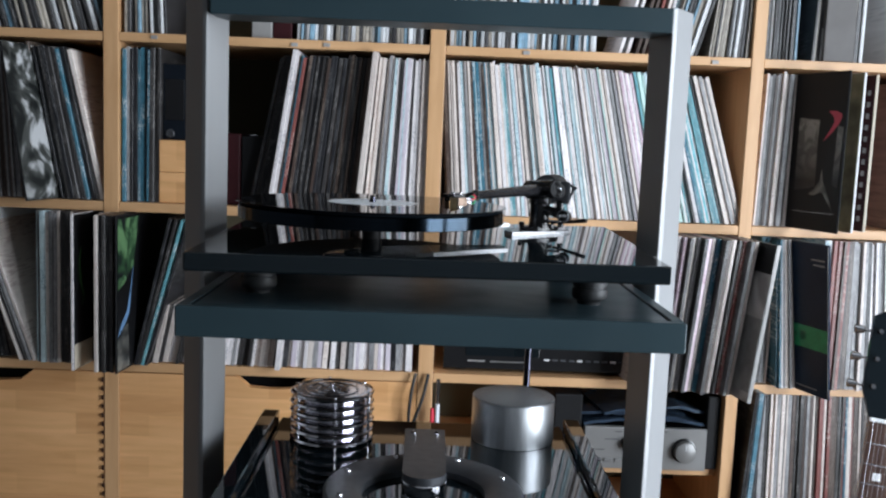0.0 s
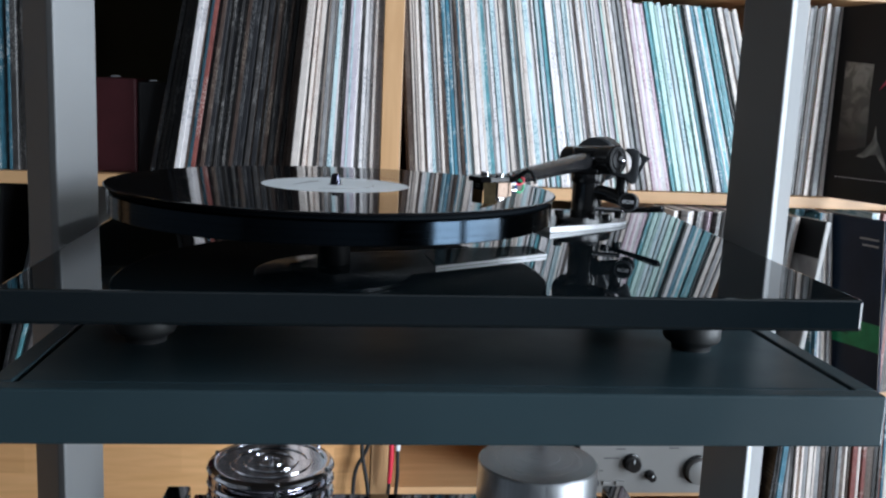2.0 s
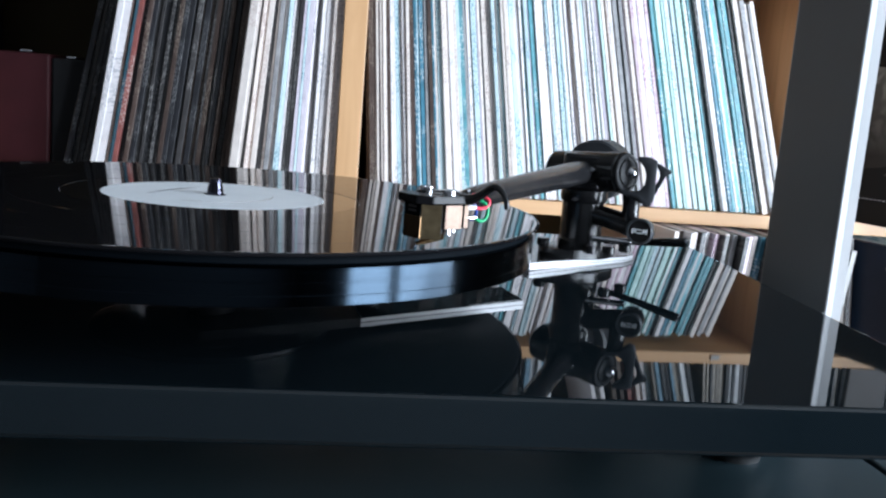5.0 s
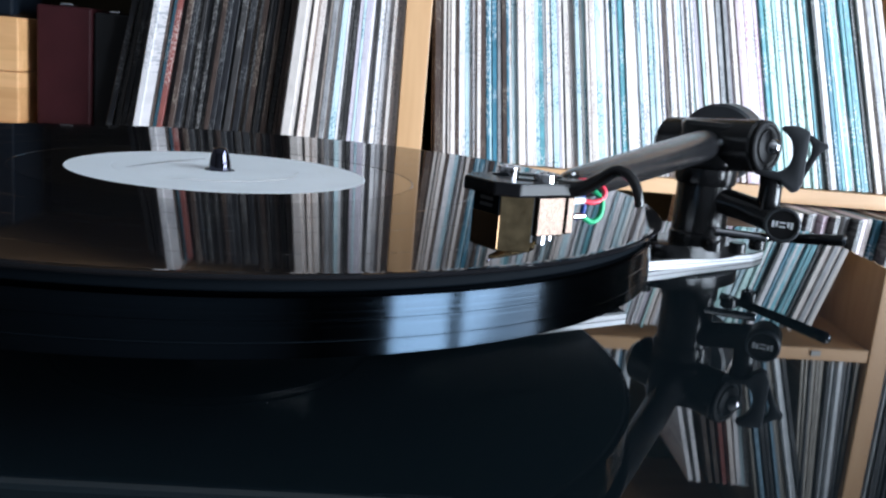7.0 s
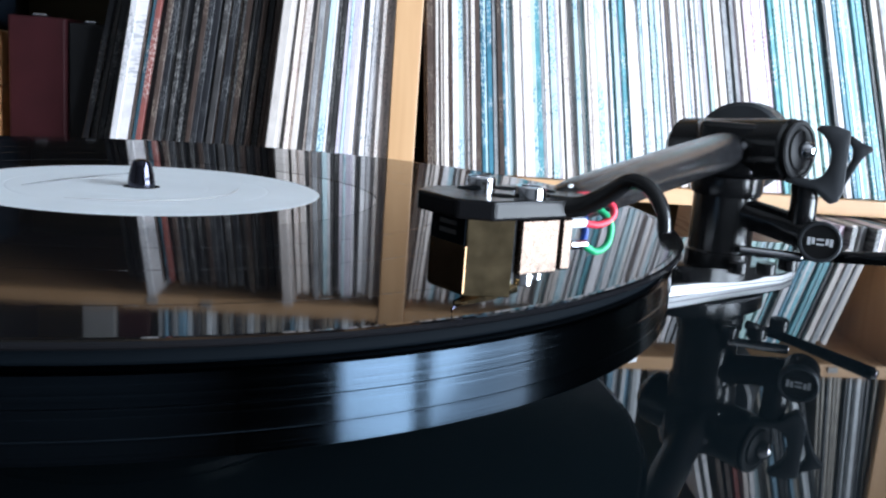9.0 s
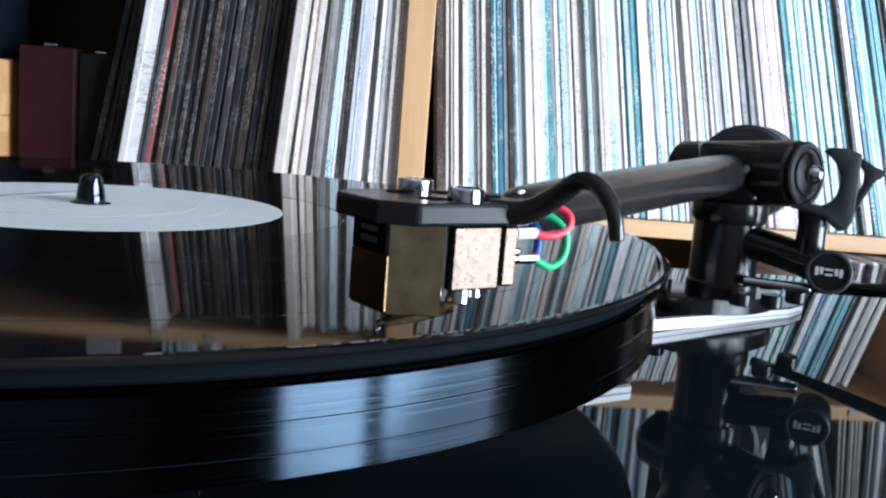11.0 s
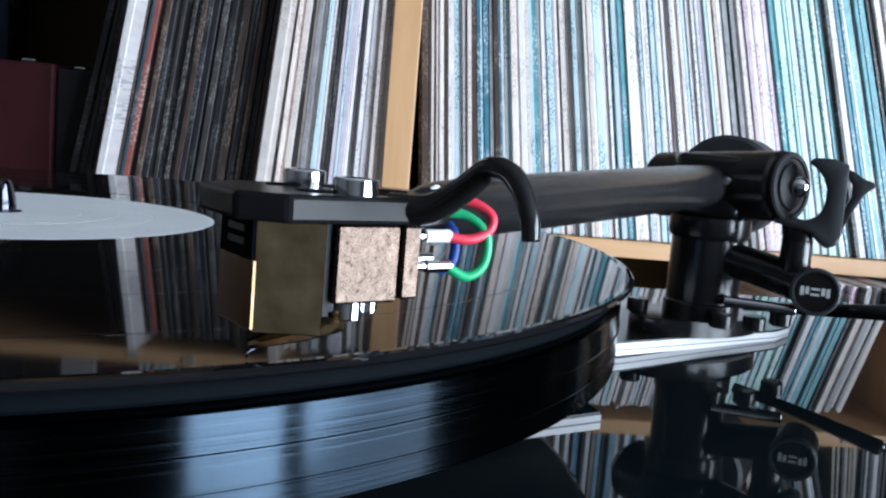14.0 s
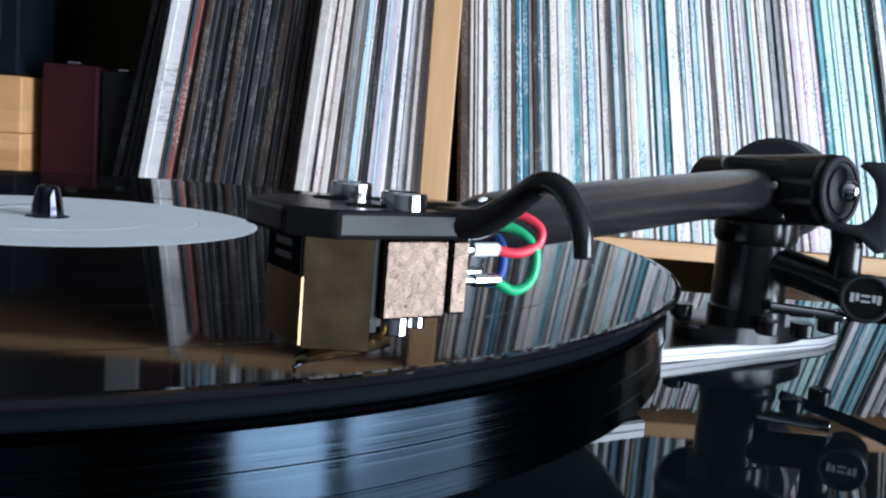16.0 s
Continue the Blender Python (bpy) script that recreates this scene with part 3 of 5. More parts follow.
row(-0.200, -0.083, 1.167, 7.4, 5.6, chooser((1.0, {"black": 7, "dark": 6, "brown": 5, "grey": 0.5})), rng, thin=0.0030, thick=0.0060)
sleeve(-0.0765, 1.167, SHY - 0.020, 5.2, 0.0115, "cream", rng, 0.308, "thick cream white record sleeve pulled out past its neighbours")
row(-0.069, 0.053, 1.167, 4.6, 0.3, chooser((0.15, {"dark": 1, "cream": 4}), (0.3, {"lilac": 4, "cream": 3, "grey": 2, "dark": 1}), (0.6, {"blue": 2, "teal": 2, "white": 6, "sky": 4, "lilac": 2, "dark": 0.8}), (1.0, {"white": 8, "mint": 1, "cream": 5, "dark": 0.9, "teal": 1, "grey": 1.5})), rng, thin=0.0030, thick=0.0060)
row(-0.541, -0.470, 1.167, 0.0, 0.6, chooser((0.45, {"grey": 3, "black": 2, "blue": 3, "white": 1}), (1.0, {"dark": 4, "black": 4, "grey": 1.5, "blue": 2})), rng)
# middle row, far bay
row(-0.80, -0.700, 1.167, -2.0, -5.0, chooser((1.0, {"brown": 4, "dark": 4, "grey": 2, "black": 2})), rng, thin=0.004, thick=0.008)
row(-0.662, -0.577, 1.167, -10.5, -12.5, chooser((0.3, {"black": 3, "dark": 2}), (0.75, {"grey": 3, "blue": 1, "dark": 3, "black": 2}), (1.0, {"cream": 1, "brown": 3, "grey": 2, "black": 2})), rng)
# lower row, far bays
row(-0.700, -0.612, 0.845, 0.0, 0.0, chooser((0.2, {"sky": 2, "dark": 2, "white": 1}), (1.0, {"grey": 4, "brown": 3, "cream": 3, "dark": 2})), rng, y=SHY - 0.02)
row(-0.795, -0.755, 0.845, -8.0, -14.0, chooser((1.0, {"black": 4, "dark": 4, "brown": 1})), rng, thin=0.006, thick=0.010)
row(-0.586, -0.5745, 0.845, 0.0, 0.0, chooser((1.0, {"brown": 2, "grey": 1})), rng, y=SHY - 0.01)
# the bay by the guitar
row(0.712, 0.777, 1.167, 1.5, 1.0, chooser((1.0, {"grey": 5, "brown": 3, "cream": 2, "dark": 2})), rng, thin=0.004, thick=0.008)
row(0.880, 0.905, 1.167, 2.0, 2.0, chooser((1.0, {"brown": 4, "red": 2})), rng, thin=0.006, thick=0.010)
row(0.728, 0.764, 0.845, 1.5, 1.0, chooser((0.5, {"dark": 2, "blue": 2}), (1.0, {"grey": 4, "cream": 3})), rng)
row(0.774, 0.812, 0.845, -4.0, -6.0, chooser((0.3, {"blue": 2, "white": 2, "dark": 1}), (1.0, {"grey": 4, "cream": 2, "dark": 1, "white": 1})), rng, y=SHY - 0.022)
row(0.848, 0.872, 0.845, 0.0, 0.5, chooser((0.5, {"white": 3, "sky": 4}), (1.0, {"brown": 3, "red": 2})), rng, y=SHY - 0.02)
row(0.874, 1.000, 0.845, 0.5, -5.0, chooser((0.2, {"red": 3, "dark": 2, "brown": 2}), (0.6, {"cream": 3, "brown": 3, "grey": 3, "dark": 1}), (1.0, {"white": 4, "grey": 1, "black": 1, "mint": 1})), rng, y=SHY - 0.02, thin=0.006, thick=0.010)
row(0.712, 0.742, 0.535, 4.0, 1.0, chooser((1.0, {"black": 5, "dark": 3, "blue": 1})), rng, y=SHY - 0.03)
# weighted to darker sleeves: part of this low bay's shade sits in their colours
row(0.745, 1.02, 0.535, -1.0, -3.5, chooser((0.3, {"dark": 2, "cream": 4, "grey": 2, "brown": 2}), (1.0, {"cream": 2.2, "grey": 3.5, "dark": 5, "brown": 5, "red": 1.5, "mint": 0.6, "blue": 0.8})), rng, thin=0.0045, thick=0.0085)

# rows too high, too low or too far to tell apart singly
ISLAND = [spine_material("far_spines_" + k, c, i, 0.25, True, 0.35) for k, c, i in (
    ("pale", (0.66, 0.67, 0.68), (0.10, 0.11, 0.14)), ("mid", (0.40, 0.36, 0.31), (0.10, 0.08, 0.08)), ("dark", (0.045, 0.043, 0.045), (0.42, 0.42, 0.42)), ("blue", (0.20, 0.34, 0.44), (0.6, 0.65, 0.7)))]


def crowd(name, label, category, spans, height, weights, thin, thick, y=SHY + 0.012):
    me = bpy.data.meshes.new(name)
    out = bmesh.new()
    idx = out.faces.layers.int.new("m")
    for x0, x1, z, lean0, lean1 in spans:
        x = x0
        while x < x1:
            u = (x - x0) / (x1 - x0)
            lean = lean0 + (lean1 - lean0) * u + rng.uniform(-0.4, 0.4)
            t = rng.uniform(thin, thick)
            h = height * rng.uniform(0.97, 1.0)
            yy = y + rng.uniform(-0.004, 0.008)
            m = pose(x + t / 2, yy, z + 0.0005 + abs(math.sin(radians(lean))) * t / 2, 0, lean, 0)
            k = rng.choices(range(4), weights)[0]
            e = t * 0.2
            prof = [(-t / 2 + e, 0), (t / 2 - e, 0), (t / 2, e), (t / 2, min(height, 0.3)), (-t / 2, min(height, 0.3)), (-t / 2, e)]
            low = [out.verts.new(m @ Vector((a, b, 0))) for a, b in prof]
            top = [out.verts.new(m @ Vector((a, b, h))) for a, b in prof]
            fs = [out.faces.new(low[::-1]), out.faces.new(top)] + [out.faces.new((low[i], low[(i + 1) % 6], top[(i + 1) % 6], top[i])) for i in range(6)]
            for f in fs:
                f.material_index = k
            x += t / math.cos(radians(lean)) + 0.0003
    bmesh.ops.recalc_face_normals(out, faces=out.faces)
    out.to_mesh(me)
    out.free()
    for m in ISLAND:
        me.materials.append(m)
    return tagged(new(name, me), label, category, "", "stuff")


crowd("upper_record_row", "mixed record sleeves packed along the upper shelf board", "record sleeves", [
    (-1.16, -0.80, 1.494, -6, -8), (-0.79, -0.58, 1.494, -14, -16), (-0.536, -0.455, 1.494, 0, -3), (0.52, 0.575, 1.494, 14, 16), (0.60, 0.676, 1.494, 6, 2),
    (0.708, 0.77, 1.494, 0, 0), (0.80, 0.905, 1.494, 2, 0), (1.0, 1.29, 1.494, 0, 0), (-1.16, -0.86, 1.167, 0, 0), (1.0, 1.3, 1.167, 0, 0), (-1.16, -0.80, 0.845, 0, 0)], SLEEVE, (1.8, 3, 6, 1), 0.0037, 0.0075)
crowd("seven_inch_row", "small record sleeves and disc cases on the upper shelf board", "record sleeves", [
    (-0.205, 0.045, 1.494, 2, 0), (0.092, 0.375, 1.494, 0, 0)], 0.19, (6, 2, 2, 2), 0.004, 0.009)
# disc cases on the lower board
CASE_MATS = [SPINES[k] for k in ("white", "cream", "lilac", "dark", "white", "grey", "white", "cream", "black")]
x = -0.492
case_meshes = {}
while x < 0.038:
    k = rng.randrange(len(CASE_MATS))
    t = rng.choice((0.0098, 0.0098, 0.0052, 0.0072))
    if (k, t) not in case_meshes:
        bm = box(-t / 2, t / 2, 0, 0.137, 0, 0.121, 0.0006, 1)
        me = bpy.data.meshes.new("disc_case")
        bm.to_mesh(me)
        bm.free()
        me.materials.append(CASE_MATS[k])
        case_meshes[(k, t)] = me
    lean = 12 * max(0, 1 - (x + 0.492) / 0.5) + rng.uniform(-0.5, 0.5)
    ob = new("disc_case", case_meshes[(k, t)])
    ob.matrix_world = pose(x + t / 2, SHY + 0.008 + rng.uniform(-0.006, 0.006) - (0.03 if rng.random() < 0.06 else 0), 0.8455 + abs(math.sin(radians(lean))) * t / 2, 0, lean, 0)
    tagged(ob, "thin plastic disc case standing on the lower board", "disc case", "disc cases on the lower board")
    x += t / math.cos(radians(lean)) + 0.0004


def pulled(name, foot, z, turn, thick, face, edge, label, extras=(), lean=0.0, height=SLEEVE, side=-1):
    """A sleeve pulled out of the row so that its cover shows: foot is its front edge; it runs back into the shelf."""
    m = pose(foot[0], foot[1], z + 0.0005, 0, lean, turn)
    s = thing(name, foot + (z,), label, "record sleeve", "pulled out record sleeves")
    bm = box(-thick / 2 + 0.0004, thick / 2 - 0.0004, 0, SLEEVE, 0, height, 0.0006, 1)
    bm.transform(m)
    part("jacket", bm, edge, s)
    bm = box(side * thick / 2 - 0.0003, side * thick / 2 + 0.0003, 0.002, SLEEVE - 0.001, 0.001, height - 0.001)
    bm.transform(m)
    part("cover", bm, face, s)
    for nm, mat, outline in extras:
        bm = prism(outline, 0, 0.0005)
        # outline is given as (distance from the front edge, height)
        bm.transform(m @ Matrix(((0, 0, side, side * (thick / 2 + 0.0004)), (1, 0, 0, 0), (0, 1, 0, 0), (0, 0, 0, 1))))
        part(nm, bm, mat, s)
    return s


def rect(a, b, c, d):
    return [(a, c), (b, c), (b, d), (a, d)]


comma = [(0.044, 0.228), (0.026, 0.228), (0.012, 0.222), (0.011, 0.215), (0.018, 0.203), (0.032, 0.188), (0.052, 0.172), (0.038, 0.192), (0.029, 0.206), (0.030, 0.215), (0.036, 0.221)]
pulled("black_record_cover", (0.826, 0.668), 1.167, 20, 0.004, CARD_DARK, BLACK_BOX, "black record sleeve with grey and red print, pulled out", [
    ("red_mark", CARD_RED, comma), ("grey_print", FOLDS, [(0.064, 0.085), (0.119, 0.075), (0.119, 0.216), (0.066, 0.211), (0.067, 0.16)]),
    ("grey_figure", FADE_PRINT, [(0.016, 0.040), (0.036, 0.082), (0.046, 0.096), (0.050, 0.118), (0.053, 0.096), (0.066, 0.080), (0.080, 0.070), (0.068, 0.068), (0.052, 0.074), (0.044, 0.074), (0.032, 0.060)]),
    ("grey_print", FOLDS, [(0.008, 0.085), (0.022, 0.090), (0.019, 0.200), (0.005, 0.198)]),
] + [("dash", CARD_WHITE, rect(0.014 + 0.0066 * k, 0.0174 + 0.0066 * k, 0.0345, 0.0356)) for k in range(16)])
pulled("patterned_record_cover", (0.868, 0.700), 1.167, 14, 0.005, material("yellow_grey_print", (0.38, 0.34, 0.20), 0.4, 0, 0.6, 22), CARD_WHITE, "record sleeve with a yellow and grey printed cover")
pulled("grid_record_cover", (0.908, 0.735), 1.167, 10, 0.006, RED_BOX, CREAM, "dark red record sleeve with a grid of pale print", [("grid_mark", CARD_GREY, rect(0.012 + 0.016 * (k % 4), 0.022 + 0.016 * (k % 4), 0.02 + 0.022 * (k // 4), 0.030 + 0.022 * (k // 4))) for k in range(48)])
pulled("navy_record_cover", (0.845, 0.680), 0.845, 19, 0.005, NAVY, NAVY, "navy blue record sleeve with a bright green band", [
    ("green_band", GREEN, rect(0.001, 0.20, 0.092, 0.136)), ("print_bar", CARD_GREY, rect(0.010, 0.045, 0.268, 0.271)), ("print_bar", CARD_GREY, rect(0.010, 0.040, 0.258, 0.261)),
    ("print_bar", CARD_GREY, rect(0.03, 0.11, 0.012, 0.014)), ("spine_line", CARD_GREY, rect(0.0005, 0.0015, 0.002, 0.299)), ("print_bar", GREEN_INK, rect(0.06, 0.075, 0.108, 0.124)), ("print_bar", GREEN_INK, rect(0.085, 0.10, 0.112, 0.120)), ("print_bar", GREEN_INK, rect(0.11, 0.135, 0.108, 0.122))], lean=-6.0)
pulled("grey_record_cover", (0.676, 0.640), 0.845, 11, 0.009, GREY_PHOTO, CARD_GREY, "thick white record box set with a grey photo cover", [
    ("dark_print", CARD_DARK, rect(0.001, 0.15, 0.245, 0.30)), ("shade_print", material("mid_grey_print", (0.26, 0.255, 0.25), 0.4, 0, 0.5, 20), rect(0.001, 0.12, 0.02, 0.16))], lean=7.0)
for k, (c, yy) in enumerate((("dark", 0.70), ("cream", 0.69), ("grey", 0.685), ("red", 0.70), ("dark", 0.70), ("cream", 0.705), ("brown", 0.70), ("dark", 0.69), ("blue", 0.71), ("cream", 0.715), ("pink", 0.71), ("black", 0.70), ("grey", 0.715), ("cream", 0.72), ("dark", 0.70), ("pink", 0.71), ("white", 0.72), ("black", 0.71), ("cream", 0.715), ("white", 0.70), ("brown", 0.72), ("cream", 0.71))):
    sleeve(0.661 - 0.0085 * k, 0.845, yy, 7.0 - 0.15 * k, 0.0070, c, rng, 0.301, f"{'worn ' if k % 2 else ''}record sleeve pulled forward on the lower board", 6)
pulled("photo_record_cover", (-0.693, 0.712), 1.167, -14, 0.004, PHOTO, BLACK_BOX, "black and white photo record sleeve pulled out", [], lean=-10.0, side=1)
pulled("white_edged_cover", (-0.606, 0.705), 0.845, -4, 0.006, CARD_DARK, SPINES["white"], "record sleeve with a white spine and dark cover", [("green_swirl", CARD_GREEN, [(0.030, 0.235), (0.022, 0.205), (0.026, 0.170), (0.040, 0.140), (0.034, 0.120), (0.044, 0.128), (0.047, 0.142), (0.034, 0.172), (0.029, 0.205), (0.036, 0.238)]), ("tan_print", CREAM, rect(0.002, 0.08, 0.002, 0.05))], side=1)
for k, c in enumerate(("cream", "black", "dark", "black", "dark")):
    sleeve(-0.560 + 0.0075 * k, 0.845, 0.700 + 0.004 * (k % 2), 0.0, 0.0065, c, rng, 0.301, "dark record sleeve pulled forward on the lower board" if c != "cream" else "cream record sleeve pulled forward on the lower board")
cov = pulled("green_record_cover", (-0.5185, 0.690), 0.845, -5, 0.004, CARD_DARK, BLACK_BOX, "record sleeve with a dark, green and blue cover", side=1)
for nm, mat, outline in (("green_print", GREEN_PRINT, [(0.004, 0.16), (0.03, 0.17), (0.075, 0.20), (0.10, 0.295), (0.004, 0.295)]), ("blue_print", CARD_BLUE, [(0.002, 0.07), (0.02, 0.095), (0.045, 0.115), (0.06, 0.15), (0.075, 0.20), (0.066, 0.16), (0.055, 0.11), (0.035, 0.09)]), ("grey_print", FADE_PRINT, [(0.002, 0.004), (0.055, 0.004), (0.05, 0.09), (0.03, 0.085), (0.002, 0.065)])):
    bm = prism(outline, 0, 0.0005)
    bm.transform(pose(-0.5185, 0.690, 0.8455, 0, 0, -5) @ Matrix(((0, 0, 1, 0.0026), (1, 0, 0, 0), (0, 1, 0, 0), (0, 0, 0, 1))))
    part(nm, bm, mat, cov)
for k, c in enumerate(("cream", "grey", "dark", "cream")):
    sleeve(-0.705 - 0.009 * k, 0.845, SHY - 0.015, -19, 0.006, c, rng, 0.301, "cream record sleeve leaning over on the lower board")
for k, c in enumerate(("black", "dark", "teal", "black")):
    sleeve(-0.506 + 0.007 * k, 0.845, SHY - 0.02, 13 + k, 0.006, c, rng, 0.301, "dark record sleeve leaning over on the lower board")

# boxes in the middle row
blk = thing("wooden_box", (-0.435, SHY + 0.03, 1.167), "orange beech wooden box with two drawers", "wooden box")
for z0, z1 in ((1.1675, 1.228), (1.2285, 1.291)):
    part("drawer_front", box(-0.469, -0.392, SHY + 0.012, SHY + 0.15, z0, z1, 0.002), BEECH_STAVES, blk)
spk = thing("small_loudspeaker", (-0.437, SHY + 0.05, 1.2912), "small navy black loudspeaker on a wooden box", "loudspeaker")
part("cabinet", box(-0.468, -0.405, SHY + 0.03, SHY + 0.12, 1.2913, 1.44, 0.003), material("blue_black_lacquer", (0.006, 0.009, 0.014), 0.35, 0, 0.2, 20, gloss=0.25), spk)
part("dial", lathe([(0, 0), (0.0085, 0), (0.0085, 0.003), (0.0065, 0.004), (0.006, 0.002), (0, 0.002)], pose(-0.452, SHY + 0.030, 1.304, 90), 32), GREY_METAL, spk, "small grey round dial", True)
part("screen", box(-0.462, -0.425, SHY + 0.0285, SHY + 0.0305, 1.33, 1.41, 0.001), SMOKE, spk)
rb = thing("red_case", (-0.34, SHY + 0.03, 1.167), "dark red case with small metal corner on the shelf", "case")
part("body", box(-0.378, -0.3135, SHY + 0.028, SHY + 0.20, 1.1675, 1.309, 0.003), RED_BOX, rb)
part("clasp", box(-0.352, -0.337, SHY + 0.034, SHY + 0.05, 1.309, 1.3125, 0.001), CHROME, rb)
bb = thing("black_case", (-0.29, SHY + 0.03, 1.167), "black card case beside a red case", "case")
part("body", box(-0.3125, -0.268, SHY + 0.032, SHY + 0.20, 1.1675, 1.305, 0.003), BLACK_BOX, bb)
part("clasp", box(-0.296, -0.284, SHY + 0.038, SHY + 0.05, 1.305, 1.308, 0.001), CHROME, bb)
solo("white_box", box(-0.292, -0.253, SHY + 0.015, SHY + 0.12, 1.4945, 1.56, 0.002), CARD_GREY, (-0.27, SHY, 1.4945), "small pale cardboard box on the upper board", "box")
solo("brown_box", box(-0.252, -0.215, SHY + 0.02, SHY + 0.12, 1.4945, 1.56, 0.002), RED_BOX, (-0.23, SHY, 1.4945), "small dark printed box on the upper board", "box")
for k, (c, xb) in enumerate((("white", 0.428), ("dark", 0.436), ("white", 0.443), ("brown", 0.462), ("brown", 0.474), ("red", 0.486), ("cream", 0.500), ("white", 0.510), ("sky", 0.518), ("white", 0.526), ("grey", 0.534))):
    sleeve(xb, 1.494, SHY + 0.03, 16 - 0.6 * k, 0.0062, c, rng, 0.20, "small card folder leaning over on the upper board")
solo("white_file", box(0.82, 0.88, SHY + 0.002, SHY + 0.2, 1.4945, 1.75, 0.002), material("brown_grey_board", (0.12, 0.11, 0.105), 0.6, 0, 0.15, 20), (0.85, SHY, 1.4945), "wide brown grey file standing on the upper board", "file")

# black player on the low board and silver amplifier below it
dk = thing("disc_player", (0.31, SHY + 0.02, 0.845), "black disc player with a row of small keys", "disc player")
part("case", box(0.105, 0.488, SHY + 0.022, SHY + 0.31, 0.852, 0.935, 0.002), SMOKE, dk)
for xf in (0.14, 0.45):
    part("foot", lathe([(0, 0.8453), (0.016, 0.8453), (0.018, 0.8525), (0, 0.8525)], Matrix.Translation((xf, SHY + 0.06, 0)), 24), RUBBER, dk)
part("display_window", box(0.15, 0.30, SHY + 0.0205, SHY + 0.0225, 0.880, 0.905, 0.0005), GLOSS, dk)
for k in range(10):
    part("key", box(0.310 + 0.017 * k, 0.321 + 0.017 * k, SHY + 0.0195, SHY + 0.0225, 0.874, 0.8775, 0.0004), ALU if k in (0, 4, 8) else GREY_METAL, dk, "small key")
part("print_bar", box(0.155, 0.19, SHY + 0.0212, SHY + 0.0222, 0.868, 0.8705), CARD_GREY, dk)
part("print_bar", box(0.20, 0.285, SHY + 0.0212, SHY + 0.0222, 0.868, 0.8692), CARD_GREY, dk)

part("low_board", box(0.0855, 0.6805, SHY + 0.03, SHY + 0.33, 0.640, 0.657, 0.0012), BEECH_X, shelf, pivot=(0.0855, SHY, 0.64))
amp = thing("amplifier", (0.52, 0.785, 0.657), "silver faced amplifier with round black knobs", "amplifier")
part("case", box(0.402, 0.645, 0.79, 1.06, 0.664, 0.744, 0.002), SMOKE, amp)
part("faceplate", box(0.398, 0.648, 0.780, 0.791, 0.661, 0.748, 0.0015), FACE, amp)
for xf in (0.43, 0.62):
    part("foot", lathe([(0, 0.6573), (0.014, 0.6573), (0.015, 0.665), (0, 0.665)], Matrix.Translation((xf, 0.83, 0)), 24), RUBBER, amp)
for xk, zk, rk in ((0.487, 0.716, 0.0125), (0.602, 0.703, 0.021), (0.520, 0.694, 0.007)):
    kn = part("knob", lathe([(0, 0.018), (rk * 0.88, 0.018), (rk, 0.0165), (rk, 0.001), (rk * 1.12, 0), (0, 0)], pose(xk, 0.780, zk, 90), 40), SATIN if rk < 0.02 else FACE, amp, "", True, (xk, 0.780, zk))
    part("collar", lathe([(rk * 1.02, 0.0), (rk * 1.22, 0.0), (rk * 1.2, 0.003), (rk * 1.04, 0.004)], pose(xk, 0.780, zk, 90), 40, True), SATIN, kn, "dark ring round the knob", True)
    part("pointer", box(xk - 0.0007, xk + 0.0007, 0.7612, 0.7622, zk + rk * 0.3, zk + rk * 0.85), CARD_WHITE, kn)
for k in range(3):
    part("push_key", box(0.418 + 0.022 * k, 0.434 + 0.022 * k, 0.776, 0.781, 0.676, 0.683, 0.001), FACE if k else GREY_METAL, amp)
for xa, xb, zz in ((0.44, 0.466, 0.722), (0.46, 0.476, 0.738), (0.55, 0.566, 0.74), (0.41, 0.44, 0.70)):
    part("print_bar", box(xa, xb, 0.7794, 0.7802, zz, zz + 0.0016), PRINT, amp)


def film_bag(x, y, z, w, d, lift, rot, seed):
    r2 = random.Random(seed)
    bm = bmesh.new()
    nx, ny = 18, 12
    grid = [[None] * (ny + 1) for _ in range(nx + 1)]
    for i in range(nx + 1):
        for j in range(ny + 1):
            u, v = i / nx * 2 - 1, j / ny * 2 - 1
            h = lift * (1 - u * u) * 0.6 + 0.004 * noise.noise((u * 3 + seed, v * 3, 1.0)) + 0.001
            grid[i][j] = bm.verts.new((u * w / 2, v * d / 2, max(h, 0.0)))
    for i in range(nx):
        for j in range(ny):
            bm.faces.new((grid[i][j], grid[i + 1][j], grid[i + 1][j + 1], grid[i][j + 1]))
    ext = bmesh.ops.extrude_face_region(bm, geom=bm.faces[:])
    bmesh.ops.translate(bm, verts=[v for v in ext["geom"] if isinstance(v, bmesh.types.BMVert)], vec=(0, 0, 0.006))
    bm.transform(pose(x, y, z, 0, 0, rot))
    return bm


for k, (xx, zz, rr) in enumerate(((0.52, 0.7445, 4), (0.50, 0.757, -6), (0.53, 0.770, 9))):
    solo("plastic_folder", film_bag(xx, 0.90, zz, 0.26 - 0.02 * k, 0.20, 0.020, rr, 3 + k), NAVY_FILM, (xx, 0.90, zz), "glossy navy plastic folder lying on the amplifier", "folder", "folders on the amplifier", smooth=True)
solo("dark_case", box(0.652, 0.6785, 0.80, 1.02, 0.6575, 0.812, 0.003), BLACK_BOX, (0.665, 0.8, 0.6575), "black upright case between amplifier and shelf upright", "case")
